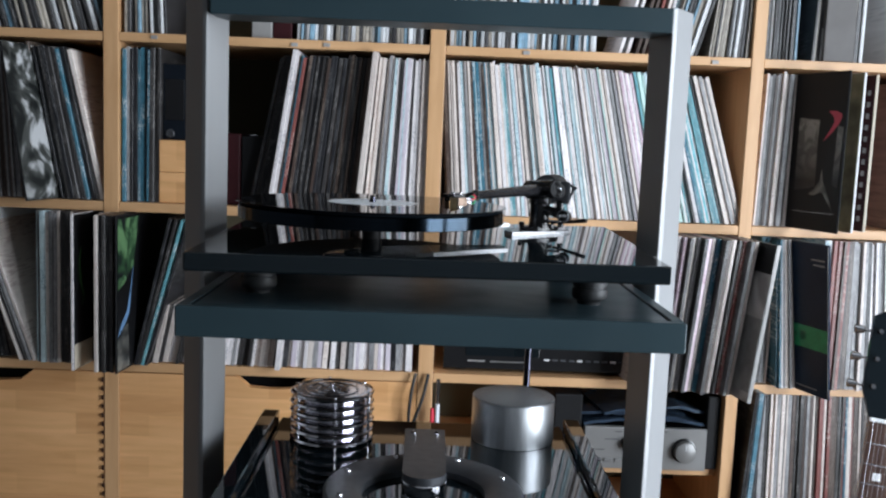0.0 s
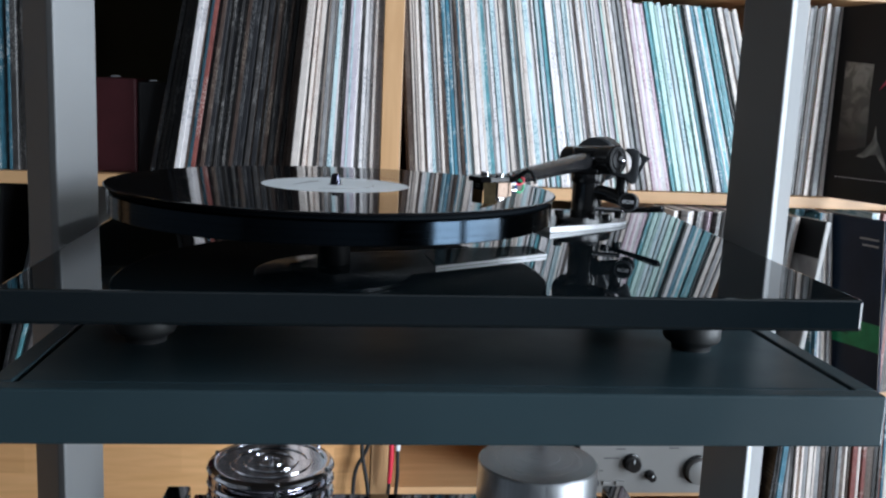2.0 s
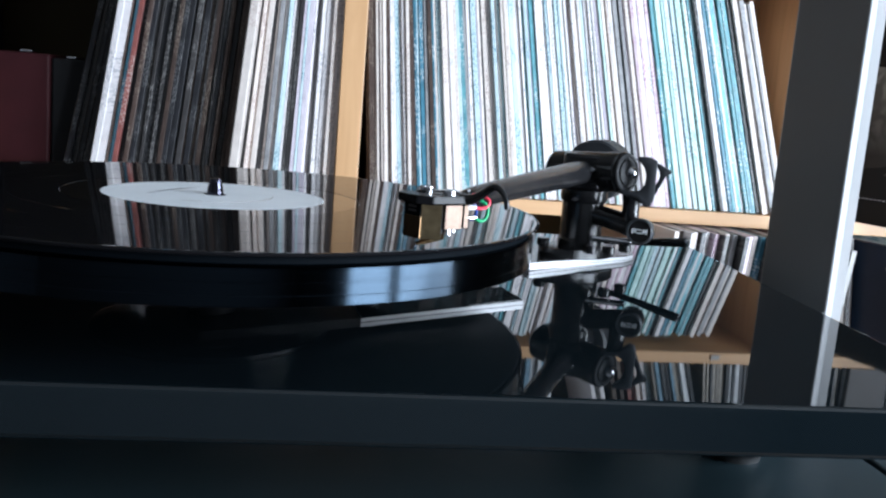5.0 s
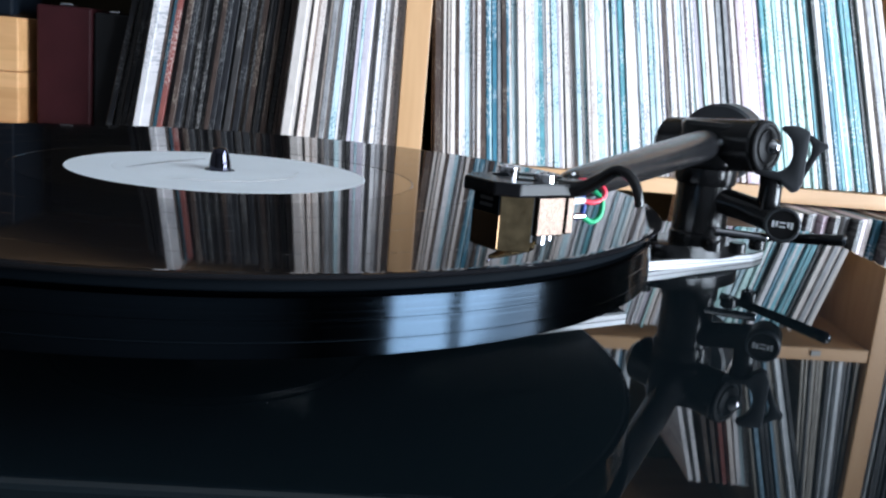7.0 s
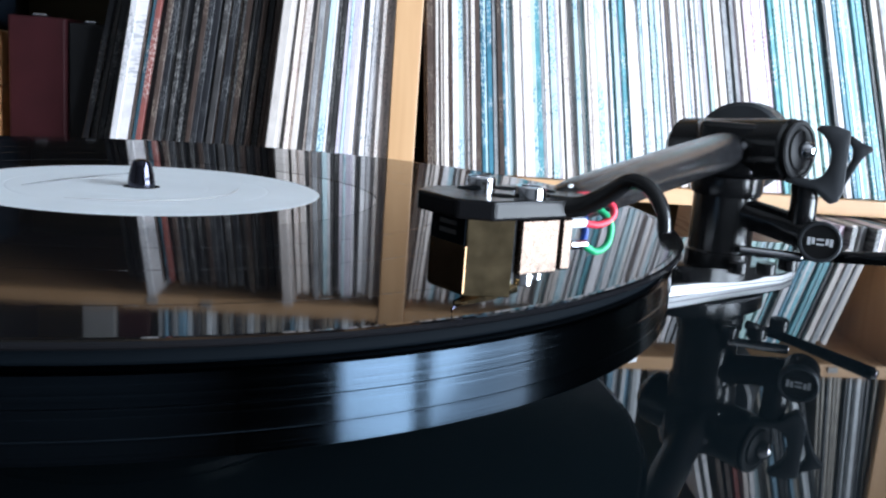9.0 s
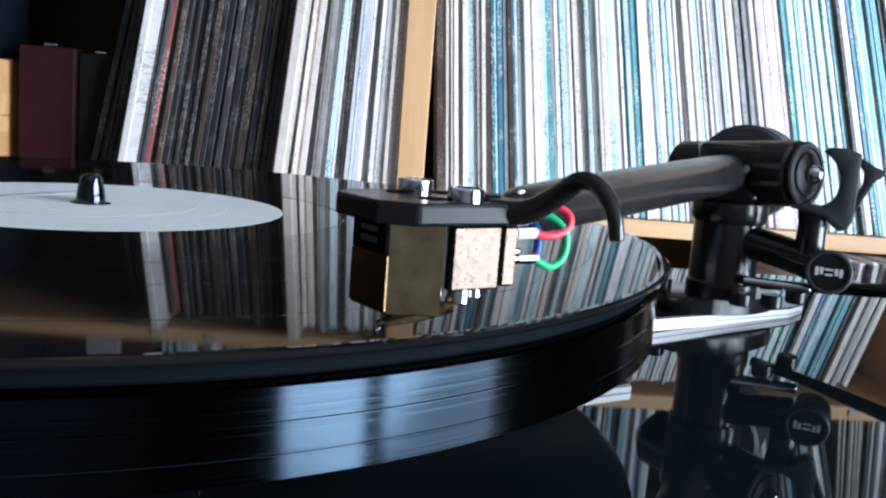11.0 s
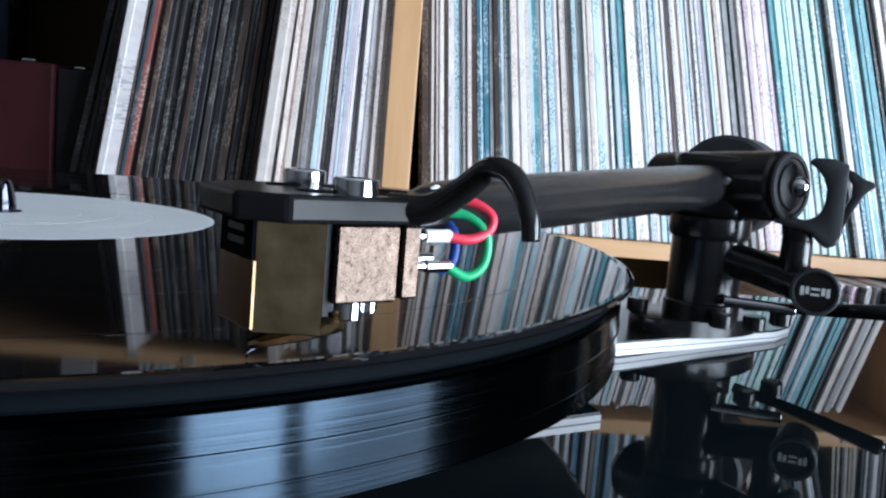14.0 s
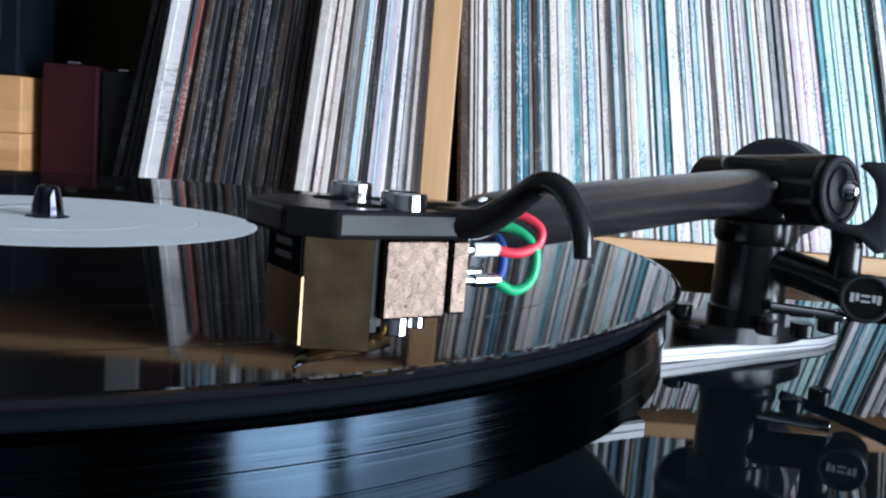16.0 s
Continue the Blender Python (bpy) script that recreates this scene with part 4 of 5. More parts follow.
solo("dark_case", box(0.335, 0.392, 0.79, 0.98, 0.6575, 0.81, 0.003), BLACK_BOX, (0.36, 0.8, 0.6575), "black upright case beside the amplifier", "case")

# cables hanging behind the rack
cab = thing("signal_cable", (0.075, 0.80, 0.64), "pair of cables with red and white plugs", "cable")
part("red_plug", tube([(0.086, 0.760, 0.78), (0.086, 0.758, 0.73), (0.084, 0.757, 0.69)], [0.0045, 0.0045, 0.0035], 12), WIRE_RED, cab, "red plug sleeve", True)
part("white_plug", tube([(0.096, 0.757, 0.79), (0.096, 0.757, 0.745)], [0.0045, 0.0045], 12), WIRE_WHITE, cab, "white plug sleeve", True)
part("silver_tip", tube([(0.096, 0.757, 0.84), (0.096, 0.757, 0.792)], [0.0042, 0.0042], 12), CHROME, cab, "", True)
part("lead", tube([(0.096, 0.757, 0.745), (0.097, 0.758, 0.70), (0.095, 0.77, 0.6575)], 0.003, 8), RUBBER, cab, "", True)
part("lead", tube([(0.084, 0.757, 0.69), (0.083, 0.765, 0.6575)], 0.003, 8), RUBBER, cab, "", True)
for pts in ([(0.050, 0.775, 0.846), (0.042, 0.764, 0.80), (0.040, 0.766, 0.74), (0.052, 0.768, 0.66), (0.052, 0.768, 0.55)], [(0.076, 0.775, 0.846), (0.066, 0.764, 0.80), (0.046, 0.766, 0.74), (0.028, 0.768, 0.69), (0.03, 0.770, 0.55)]):
    solo("black_cable", tube(pts, 0.0032, 10), RUBBER, pts[0], "thin black cable hanging down the shelf upright", "cable", "hanging cables", smooth=True)

# ---- rack ----
rack = thing("equipment_rack", (0.07, 0.09, 0.0), "slate and silver equipment rack with flat shelves", "rack")


def post(s, cx):
    out = [(cx, 0.053), (cx + s * 0.006, 0.056), (cx + s * 0.034, 0.093), (cx + s * 0.036, 0.101), (cx + s * 0.028, 0.128), (cx - s * 0.010, 0.112), (cx - s * 0.014, 0.107)]
    return prism(out if s > 0 else out[::-1], 0.0, 1.473, 0.0014, 3)


part("post", post(1, 0.335), SILVER_POST, rack, "silver grey angled post")
part("post", post(-1, -0.198), SILVER_POST, rack, "silver grey angled post")


def rack_plate(x0, x1, y0, y1, z0, z1):
    """A shelf: a box frame round a panel that sits a little lower, with a dark joint."""
    p = part("shelf_plate", box(x0 + 0.015, x1 - 0.015, y0 + 0.0142, y1 - 0.0160, z1 - 0.020, z1 - 0.0004, 0.0011), SLATE, rack, "slate grey inset panel", pivot=(x0, y0, z0))
    for bm in (box(x0, x1, y0, y0 + 0.013, z0, z1, 0.0015), box(x0, x1, y1 - 0.013, y1, z0, z1, 0.0015), box(x0, x0 + 0.012, y0 + 0.0132, y1 - 0.0132, z0, z1, 0.0012), box(x1 - 0.012, x1, y0 + 0.0132, y1 - 0.0132, z0, z1, 0.0012)):
        part("frame_rail", bm, SLATE, p, "slate grey frame rail", pivot=(x0, y0, z0))
    part("joint", box(x0 + 0.012, x1 - 0.012, y0 + 0.013, y1 - 0.013, z1 - 0.022, z1 - 0.0202), SLATE_DARK, p, "dark joint round the panel", pivot=(x0, y0, z0))


PT = 1.1445
rack_plate(-0.177, 0.3165, -0.152, 0.262, 1.1142, PT)
rack_plate(-0.177, 0.3165, -0.152, 0.30, 0.835, 0.866)
part("cross_bar", box(-0.193, 0.3335, 0.044, 0.106, 1.443, 1.4705, 0.0015), SLATE, rack, "slate grey top cross bar")
for zc in (1.129, 0.85):
    for s, cx in ((1, 0.3165), (-1, -0.177)):
        a, b = sorted((cx, cx + s * 0.02))
        part("bracket", box(a, b, 0.085, 0.105, zc - 0.008, zc + 0.006, 0.001), SLATE_DARK, rack, "small dark shelf bracket")

# ---- turntable on the middle shelf ----
PZ0, PZ1 = 1.1770, 1.1955
tt = thing("turntable", (0.066, 0.03, PT - 0.0028), "glossy black turntable with a playing record", "turntable")
plinth = box(-0.171, 0.299, -0.147, 0.193, PZ0, PZ1, 0.0022, 3)
for v in plinth.verts:                             # the feet stand unevenly: it leans a little
    v.co.z += (v.co.y + 0.147) * 0.020 + (v.co.x + 0.171) * 0.0074
part("plinth", plinth, GLOSS, tt, "high gloss black plinth")
for fx, fy in ((0.238, -0.052), (-0.115, -0.052), (0.238, 0.15), (-0.115, 0.15)):
    z = PT - 0.0028
    top = PZ0 + (fy + 0.147) * 0.020 + (fx + 0.171) * 0.0074 + 0.001
    part("foot", lathe([(0, z), (0.0115, z), (0.0128, z + 0.0012), (0.0128, z + 0.0045), (0.0142, z + 0.0064), (0.0176, z + 0.0082), (0.0188, z + 0.0104), (0.0188, z + 0.0180), (0.0182, z + 0.0192), (0.0170, z + 0.0196), (0.0170, z + 0.0214), (0.0186, z + 0.0222), (0.0186, top), (0, top)], Matrix.Translation((fx, fy, 0)), 64), RUBBER, tt, "round black rubber foot", True)
PV = Vector((0.197, 0.086))   # arm pivot


def stadium(a, b, r0, r1, n=20):
    a, b = Vector(a), Vector(b)
    d = (b - a).normalized()
    ang = math.atan2(d.y, d.x)
    pts = [(b.x + r1 * math.cos(ang - math.pi / 2 + math.pi * k / n), b.y + r1 * math.sin(ang - math.pi / 2 + math.pi * k / n)) for k in range(n + 1)]
    pts += [(a.x + r0 * math.cos(ang + math.pi / 2 + math.pi * k / n), a.y + r0 * math.sin(ang + math.pi / 2 + math.pi * k / n)) for k in range(n + 1)]
    return pts


br = part("brace", prism([(0.070, -0.0039), (0.157, 0.040), (0.150, 0.066), (0.062, 0.049)], 1.2143, 1.2186), ALU, tt, "white edged stiffening brace under the platter")
part("brace_skin", prism([(0.0704, -0.0035), (0.1566, 0.0402), (0.1496, 0.0656), (0.0624, 0.0486)], 1.2135, 1.2143), GLOSS, br, "black sheet under the brace")
part("brace_joint", prism([(0.0698, -0.0043), (0.1572, 0.0399), (0.1502, 0.0662), (0.0618, 0.0494)], 1.2162, 1.2166), GREY_METAL, br, "thin dark joint line")
part("brace_hub", prism([(0.0, -0.034), (0.050, -0.014), (0.0698, -0.0042), (0.0618, 0.0490), (0.0, 0.034), (-0.03, 0.0)], 1.2139, 1.2184), SATIN, br, "black middle of the brace")
part("bearing_housing", lathe([(0, PZ1), (0.011, PZ1), (0.011, 1.2135), (0, 1.2135)], None, 40), MATT, tt, "", True)
AB = [(0.163, 0.059), (0.2300, 0.1005), (0.2385, 0.110), (0.236, 0.124), (0.222, 0.134), (0.190, 0.132), (0.160, 0.112), (0.155, 0.082)]
ab = part("arm_board", prism(AB, 1.2026, 1.2064), ALU, tt, "white edged arm board on the plinth")
part("board_spacer", prism([(0.197 + (x - 0.197) * 0.94, 0.095 + (y - 0.095) * 0.94) for x, y in AB], 1.2000, 1.2026), SATIN, ab, "black spacer under the board")
part("board_top", prism([(0.197 + (x - 0.197) * 0.99, 0.095 + (y - 0.095) * 0.99) for x, y in AB], 1.2064, 1.2070), SATIN, ab, "black sheet on the arm board")
part("board_joint", prism([(0.197 + (x - 0.197) * 1.006, 0.095 + (y - 0.095) * 1.006) for x, y in AB], 1.2042, 1.2045), GREY_METAL, ab, "thin dark joint line")
part("sub_platter", lathe([(0, 1.2187), (0.052, 1.2187), (0.054, 1.2192), (0.054, 1.2212), (0.0, 1.2213)], None, 96), material("polished_steel_grey", (0.32, 0.33, 0.35), 0.13, 1, 0.05, 60), tt, "round polished sub platter", True)
pl = part("platter", lathe([(0, 1.2356), (0.1450, 1.2356), (0.1462, 1.2348), (0.1462, 1.2303), (0.1464, 1.2302), (0.1464, 1.2299), (0.1462, 1.2298), (0.1462, 1.2262), (0.1461, 1.2261), (0.1461, 1.2258), (0.1462, 1.2257), (0.1462, 1.2224), (0.1454, 1.2219), (0, 1.2219)], None, 256), PLATTER, tt, "dark turned metal platter rim", True)
part("platter_underside", lathe([(0.0545, 1.2215), (0.1440, 1.2215), (0.1448, 1.2219), (0.0545, 1.2219)], None, 160, True), MATT, pl, "matt black underside")
part("mat", lathe([(0, 1.2357), (0.1446, 1.2357), (0.1450, 1.2362), (0.1450, 1.2376), (0.1444, 1.2384), (0, 1.2384)], None, 192), MAT, pl, "black felt mat", True)
part("spindle", lathe([(0.0037, 1.2384), (0.0037, 1.2412), (0.0034, 1.2434), (0.0028, 1.2462), (0.0024, 1.2472), (0.0014, 1.2477), (0, 1.2478)], None, 40), STEEL_DARK, pl, "short dark steel spindle", True)

rec = thing("vinyl_record", (0, 0, 1.2385), "black vinyl record with a plain white label", "record")
prof = [(0.0050, 1.2385), (0.146, 1.2385), (0.1475, 1.2387), (0.1482, 1.2392), (0.1484, 1.2396), (0.1480, 1.2400), (0.1472, 1.2401), (0.1462, 1.24005)]
for r0 in (0.1302, 0.1065, 0.0872):
    prof += [(r0 + 0.0003, 1.24005), (r0 + 0.0001, 1.24003), (r0 - 0.0001, 1.24003), (r0 - 0.0003, 1.24005)]
prof += [(0.0662, 1.24005), (0.0659, 1.23990), (0.0050, 1.23990)]
part("run_out", lathe([(0.0490, 1.23991), (0.0657, 1.23991), (0.0657, 1.23997), (0.0490, 1.23997)], None, 160, True), RUN_OUT, rec, "smooth run-out ring round the label")
part("disc", lathe(prof, None, 256, True), VINYL, rec, "grooved black vinyl")
lab = part("label", lathe([(0.0050, 1.24005), (0.0180, 1.24005), (0.0183, 1.23999), (0.0186, 1.23999), (0.0189, 1.24005), (0.0345, 1.24005), (0.0348, 1.23999), (0.0352, 1.23999), (0.0355, 1.24005), (0.0492, 1.24005), (0.0496, 1.23996)], None, 160), LABEL, rec, "plain bluish white paper label")
for pts in (((-0.028, -0.012), (-0.0235, 0.001), (-0.019, 0.0115), (-0.011, 0.027)), ((-0.0225, 0.004), (-0.016, 0.0125), (-0.0105, 0.018)),
            ((-0.011, -0.029), (0.004, -0.027), (0.018, -0.019), (0.025, -0.006), (0.0255, 0.010))):
    part("pen_stroke", tube([(x, y, 1.24006) for x, y in pts], [0.00008] + [0.00022] * (len(pts) - 2) + [0.00008], 6), PRINT if len(pts) == 4 else CARD_GREY, lab, "thin pen stroke")

# ---- tone arm, resting on the brace ----
ZA = 1.2573                   # height of the arm's axis
A1 = Vector((-0.465, -0.885, 0)).normalized()      # along the tube, to the cartridge
E1 = Vector((0.60, -0.80, 0)).normalized()         # bearing axis, to the outer side
PZ = Vector((PV.x, PV.y, ZA))
VIEW = Vector((0.365, 0.931, 0)).normalized()
LAT = Vector((0.931, -0.365, 0)).normalized()


def at(lat, z, ahead=0.0):
    """A place beside the pivot: lat across, z over the record, ahead away from the door side."""
    return Vector((0.206, 0.082, 1.240 + z)) + LAT * lat + VIEW * ahead


arm = thing("tone_arm", (PV.x, PV.y, 1.2096), "black tone arm with gold cartridge on the record", "tone arm")
part("base_flange", prism([tuple((PV + Vector((0.845, 0.535)) * (0.028 * math.cos(k * math.pi / 20) + 0.005) + Vector((-0.535, 0.845)) * (0.016 * math.sin(k * math.pi / 20) + 0.006))) for k in range(40)], 1.2070, 1.2126, 0.0006), SATIN, arm, "flat black base flange", True)
for k, (lx, az) in enumerate(((-0.024, -0.006), (0.004, -0.016), (0.014, -0.012), (0.022, 0.004))):
    c = at(lx - 0.006, 0, az)
    part("bolt", rod((c.x, c.y, 1.2126), (c.x, c.y, 1.2172), 0.0036), SATIN, arm, "small black bolt", True)
part("pillar", lathe([(0, 1.2126), (0.0126, 1.2126), (0.0126, 1.2180), (0.0119, 1.2186), (0.0119, 1.2395), (0.0128, 1.2400), (0.0134, 1.2418), (0.0134, 1.2468), (0.0118, 1.2478), (0, 1.2478)], Matrix.Translation((PV.x, PV.y, 0)), 48), SATIN, arm, "round black pillar", True)
E2 = Vector((0.60, -0.80, 0.075)).normalized()
yoke = part("bearing_yoke", rod(PZ - E2 * 0.0225, PZ + E2 * 0.0262, 0.0112, None, 40), SATIN, arm, "black bearing housing", True)
X1 = Vector((0.885, -0.465, 0))
part("bearing_block", prism([(PV.x + a * A1.x + b * X1.x, PV.y + a * A1.y + b * X1.y) for a, b in ((0.014, -0.010), (0.014, 0.010), (0.004, 0.0135), (-0.016, 0.0125), (-0.016, -0.0125), (0.004, -0.0135))], ZA - 0.0098, ZA + 0.0100, 0.0022, 3), SATIN, yoke, "", True)
em = Matrix.Translation(PZ + E2 * 0.0262) @ E2.to_track_quat("Z", "Y").to_matrix().to_4x4()
part("bearing_cap", lathe([(0, 0), (0.0106, 0), (0.0108, 0.0006), (0.0108, 0.0016), (0.0102, 0.0022), (0.0090, 0.0022), (0.0087, 0.0016), (0.0074, 0.0016), (0.0070, 0.0024), (0.0046, 0.0030), (0.0030, 0.0034), (0, 0.0034)], em, 48), MATT, yoke, "stepped black bearing cap", True)
part("bearing_screw", lathe([(0, 0.0078), (0.0010, 0.0076), (0.0020, 0.0070), (0.0029, 0.0060), (0.0034, 0.0048), (0.0034, 0.0036), (0.0028, 0.0028), (0, 0.0028)], em, 32), CHROME, yoke, "polished steel bearing ball", True)
part("bearing_cap", rod(PZ - E2 * 0.0225, PZ - E2 * 0.0255, 0.0092, 0.0075, 40), SATIN, yoke, "", True)
part("set_screw", rod(PZ + A1 * 0.0135 + E1 * 0.007 + Vector((0, 0, 0.002)), PZ + A1 * 0.0148 + E1 * 0.007 + Vector((0, 0, 0.002)), 0.0013), CHROME, yoke, "", True)
cw = PZ - A1 * 0.020
part("counterweight", lathe([(0, 0), (0.0170, 0), (0.0184, 0.0014), (0.0184, 0.030), (0.0172, 0.0315), (0, 0.0315)], Matrix.Translation(cw + Vector((0, 0, -0.001))) @ (-A1).to_track_quat("Z", "Y").to_matrix().to_4x4(), 56), GREY_PLASTIC, arm, "heavy black counterweight", True)
SC = Vector((0.0890, -0.1146))                     # between the two cartridge screws
AX = Vector((-0.82, -0.57)).normalized()
AP = Vector((0.57, -0.82)).normalized()


def sh(s, u, z):
    """A place at the headshell: s to its front, u to its outer side."""
    p = SC + AX * s + AP * u
    return Vector((p.x, p.y, z))


neck = sh(-0.0125, 0.0, 1.2568)
AT = neck - PZ
part("arm_tube", tube([PZ + AT * 0.045, PZ + AT * 0.25, PZ + AT * 0.55, PZ + AT * 0.85, PZ + AT * 0.965, PZ + AT * 0.995, PZ + AT * 1.01], [0.0066, 0.0063, 0.0054, 0.0044, 0.0038, 0.0030, 0.0014], 32), SATIN, arm, "tapered satin black arm tube", True)
outline = [(-0.0145, -0.0040), (-0.0105, -0.0085), (0.0092, -0.0088), (0.0134, -0.0050), (0.0134, 0.0050), (0.0092, 0.0088), (-0.0085, 0.0092), (-0.0125, 0.0062), (-0.0145, 0.0040)]
shell = part("headshell", prism([tuple(sh(s, u, 0))[:2] for s, u in outline], 1.2562, 1.2592, 0.0005), SHELL, arm, "flat black headshell")
# no holes are cut: flat dark discs paint the shade inside the slots
for s, u in ((0.0035, -0.0045), (-0.0035, -0.0035), (0.0035, 0.0035), (-0.0040, 0.0040), (-0.0085, 0.0)):
    c = sh(s, u, 1.2592)
    part("slot", lathe([(0, 0.00012), (0.0019, 0.00012), (0.0020, 0)], Matrix.Translation(c), 24), MAT, shell, "dark slot")
for u in (-0.0060, 0.0060):
    part("screw", lathe([(0, 0.0013), (0.0010, 0.0013), (0.0011, 0.0008), (0.0016, 0.0008), (0.0016, 0.0018), (0.0023, 0.0018), (0.0025, 0.0016), (0.0025, 0.0)], Matrix.Translation(sh(0, u, 1.2592)), 32), CHROME, shell, "polished steel cap screw", True)
part("finger_lift", tube([sh(-0.0045, 0.0060, 1.2578), sh(-0.0070, 0.0100, 1.2582), sh(-0.0082, 0.0140, 1.2606), sh(-0.0085, 0.0180, 1.2632), sh(-0.0084, 0.0215, 1.2630), sh(-0.0080, 0.0243, 1.2612), sh(-0.0077, 0.0258, 1.2590), sh(-0.0075, 0.0264, 1.2570)], [0.0018, 0.0017, 0.0015, 0.0013, 0.0012, 0.0011, 0.0010, 0.0009], 14), SATIN, shell, "curved black finger lift", True)
cart = part("cartridge", prism([tuple(sh(s, u, 0))[:2] for s, u in ((0.0105, -0.0045), (0.0105, 0.0045), (0.0042, 0.0080), (0.0042, -0.0080))], 1.2442, 1.2562, 0.00012, 1), GOLD, arm, "scratched gold plated cartridge")
part("body_joint", prism([tuple(sh(s, u, 0))[:2] for s, u in ((0.0042, 0.0074), (0.0032, 0.0074), (0.0032, -0.0074), (0.0042, -0.0074))], 1.2462, 1.2562), MATT, cart, "dark joint in the body")
part("rear_block", prism([tuple(sh(s, u, 0))[:2] for s, u in ((0.0032, 0.0084), (-0.0048, 0.0084), (-0.0048, -0.0084), (0.0032, -0.0084))], 1.2476, 1.2562, 0.0003, 1), GOLD_REAR, cart, "speckled gold rear block")
part("side_rib", prism([tuple(sh(s, u, 0))[:2] for s, u in ((-0.0048, 0.0089), (-0.0072, 0.0089), (-0.0072, -0.0089), (-0.0048, -0.0089))], 1.2480, 1.2562, 0.0003, 1), GOLD_REAR, cart)
part("front_panel", prism([tuple(sh(s, u, 0))[:2] for s, u in ((0.0107, -0.0045), (0.0107, 0.0045), (0.0104, 0.0045), (0.0104, -0.0045))], 1.2446, 1.2518), GOLD_SHADE, cart, "smoky gold front")
tag = part("front_label", prism([tuple(sh(s, u, 0))[:2] for s, u in ((0.0108, -0.0042), (0.0108, 0.0042), (0.0104, 0.0042), (0.0104, -0.0042))], 1.2519, 1.2560), MAT, cart, "black label on the front")
for z in (1.2532, 1.2546):
    part("print_bar", prism([tuple(sh(s, u, 0))[:2] for s, u in ((0.01092, -0.0020), (0.01092, 0.0022), (0.0108, 0.0022), (0.0108, -0.0020))], z, z + 0.0007), GREY_PLASTIC, tag)
for u in (-0.0060, 0.0060):
    part("nut", rod(sh(0.0, u, 1.2455), sh(0.0, u, 1.2478), 0.0016), CHROME, cart, "small steel screw end", True)
    part("nut", rod(sh(-0.0025, u, 1.2462), sh(-0.0025, u, 1.2478), 0.0011), CHROME, cart, "", True)
part("stylus_carrier", tube([sh(-0.0010, 0.0030, 1.2446), sh(0.0030, 0.0022, 1.2436), sh(0.0062, 0.0014, 1.2428), sh(0.0090, 0.0006, 1.2419)], [0.0013, 0.0013, 0.0010, 0.0005], 8), GOLD, cart, "tapered gold stylus carrier")
part("cantilever", tube([sh(0.0045, 0, 1.2432), sh(0.0070, 0, 1.2418), sh(0.0090, 0, 1.2409)], [0.0004, 0.0003, 0.00022], 10), STEEL_DARK, cart, "thin dark cantilever", True)
part("stylus", rod(sh(0.0088, 0, 1.2411), sh(0.0088, 0, 1.24025), 0.00022, 0.00008, 12), STEEL_DARK, cart, "", True)
for k, (u, z, mat, nm) in enumerate(((0.0045, 1.2545, WIRE_RED, "red_wire"), (0.0050, 1.2510, WIRE_GREEN, "green_wire"), (0.0010, 1.2512, WIRE_BLUE, "blue_wire"), (-0.0010, 1.2545, WIRE_WHITE, "white_wire"))):
    part("pin", rod(sh(-0.0070, u, z), sh(-0.0125, u, z), 0.00055, None, 14), CHROME, cart, "thin bright pin", True)
    part("pin_sleeve", rod(sh(-0.0105, u, z), sh(-0.0142, u, z), 0.0008, None, 14), CHROME if k else WIRE_WHITE, cart, "", True)
    grow, rise = (1.0, 0.0042) if k == 0 else (0.85, 0.0060) if k == 1 else (0.55, 0.0050)
    sag = 0.0003 if k == 0 else 0.0012
    part(nm, tube([sh(-0.0136, u, z), sh(-0.0136 - 0.0028 * grow, u + 0.0010, z - sag), sh(-0.0136 - 0.0054 * grow, u + 0.0014, z - sag + rise * 0.25), sh(-0.0136 - 0.0060 * grow, u + 0.0009, z + rise * 0.62), sh(-0.0136 - 0.0042 * grow, u * 0.8, z + rise * 0.96), sh(-0.0150, u * 0.5, z + rise), sh(-0.0128, 0.0006, z + rise * 0.8)], [0.00062] * 7, 12), mat, cart, "", True)
# arm rest, bias housing and cueing lever
ar = part("arm_rest", rod(at(0.0178, -0.013, -0.010), at(0.0178, 0.004, -0.0115), 0.0050, 0.0046), SATIN, arm, "black arm rest stem", True)


def plate(outline, back, front, bevel):
    """A flat piece standing across the arm: outline in (lat, z)."""
    bm = bmesh.new()
    a = [bm.verts.new(at(x, z, back)) for x, z in outline]
    b = [bm.verts.new(at(x, z, front)) for x, z in outline]
    bm.faces.new(a)
    bm.faces.new(b[::-1])
    for k in range(len(outline)):
        j = (k + 1) % len(outline)
        bm.faces.new((a[j], a[k], b[k], b[j]))
    bmesh.ops.recalc_face_normals(bm, faces=bm.faces[:])
    bmesh.ops.bevel(bm, geom=bm.edges[:], offset=bevel, segments=2, profile=0.5, affect="EDGES")
    return bm


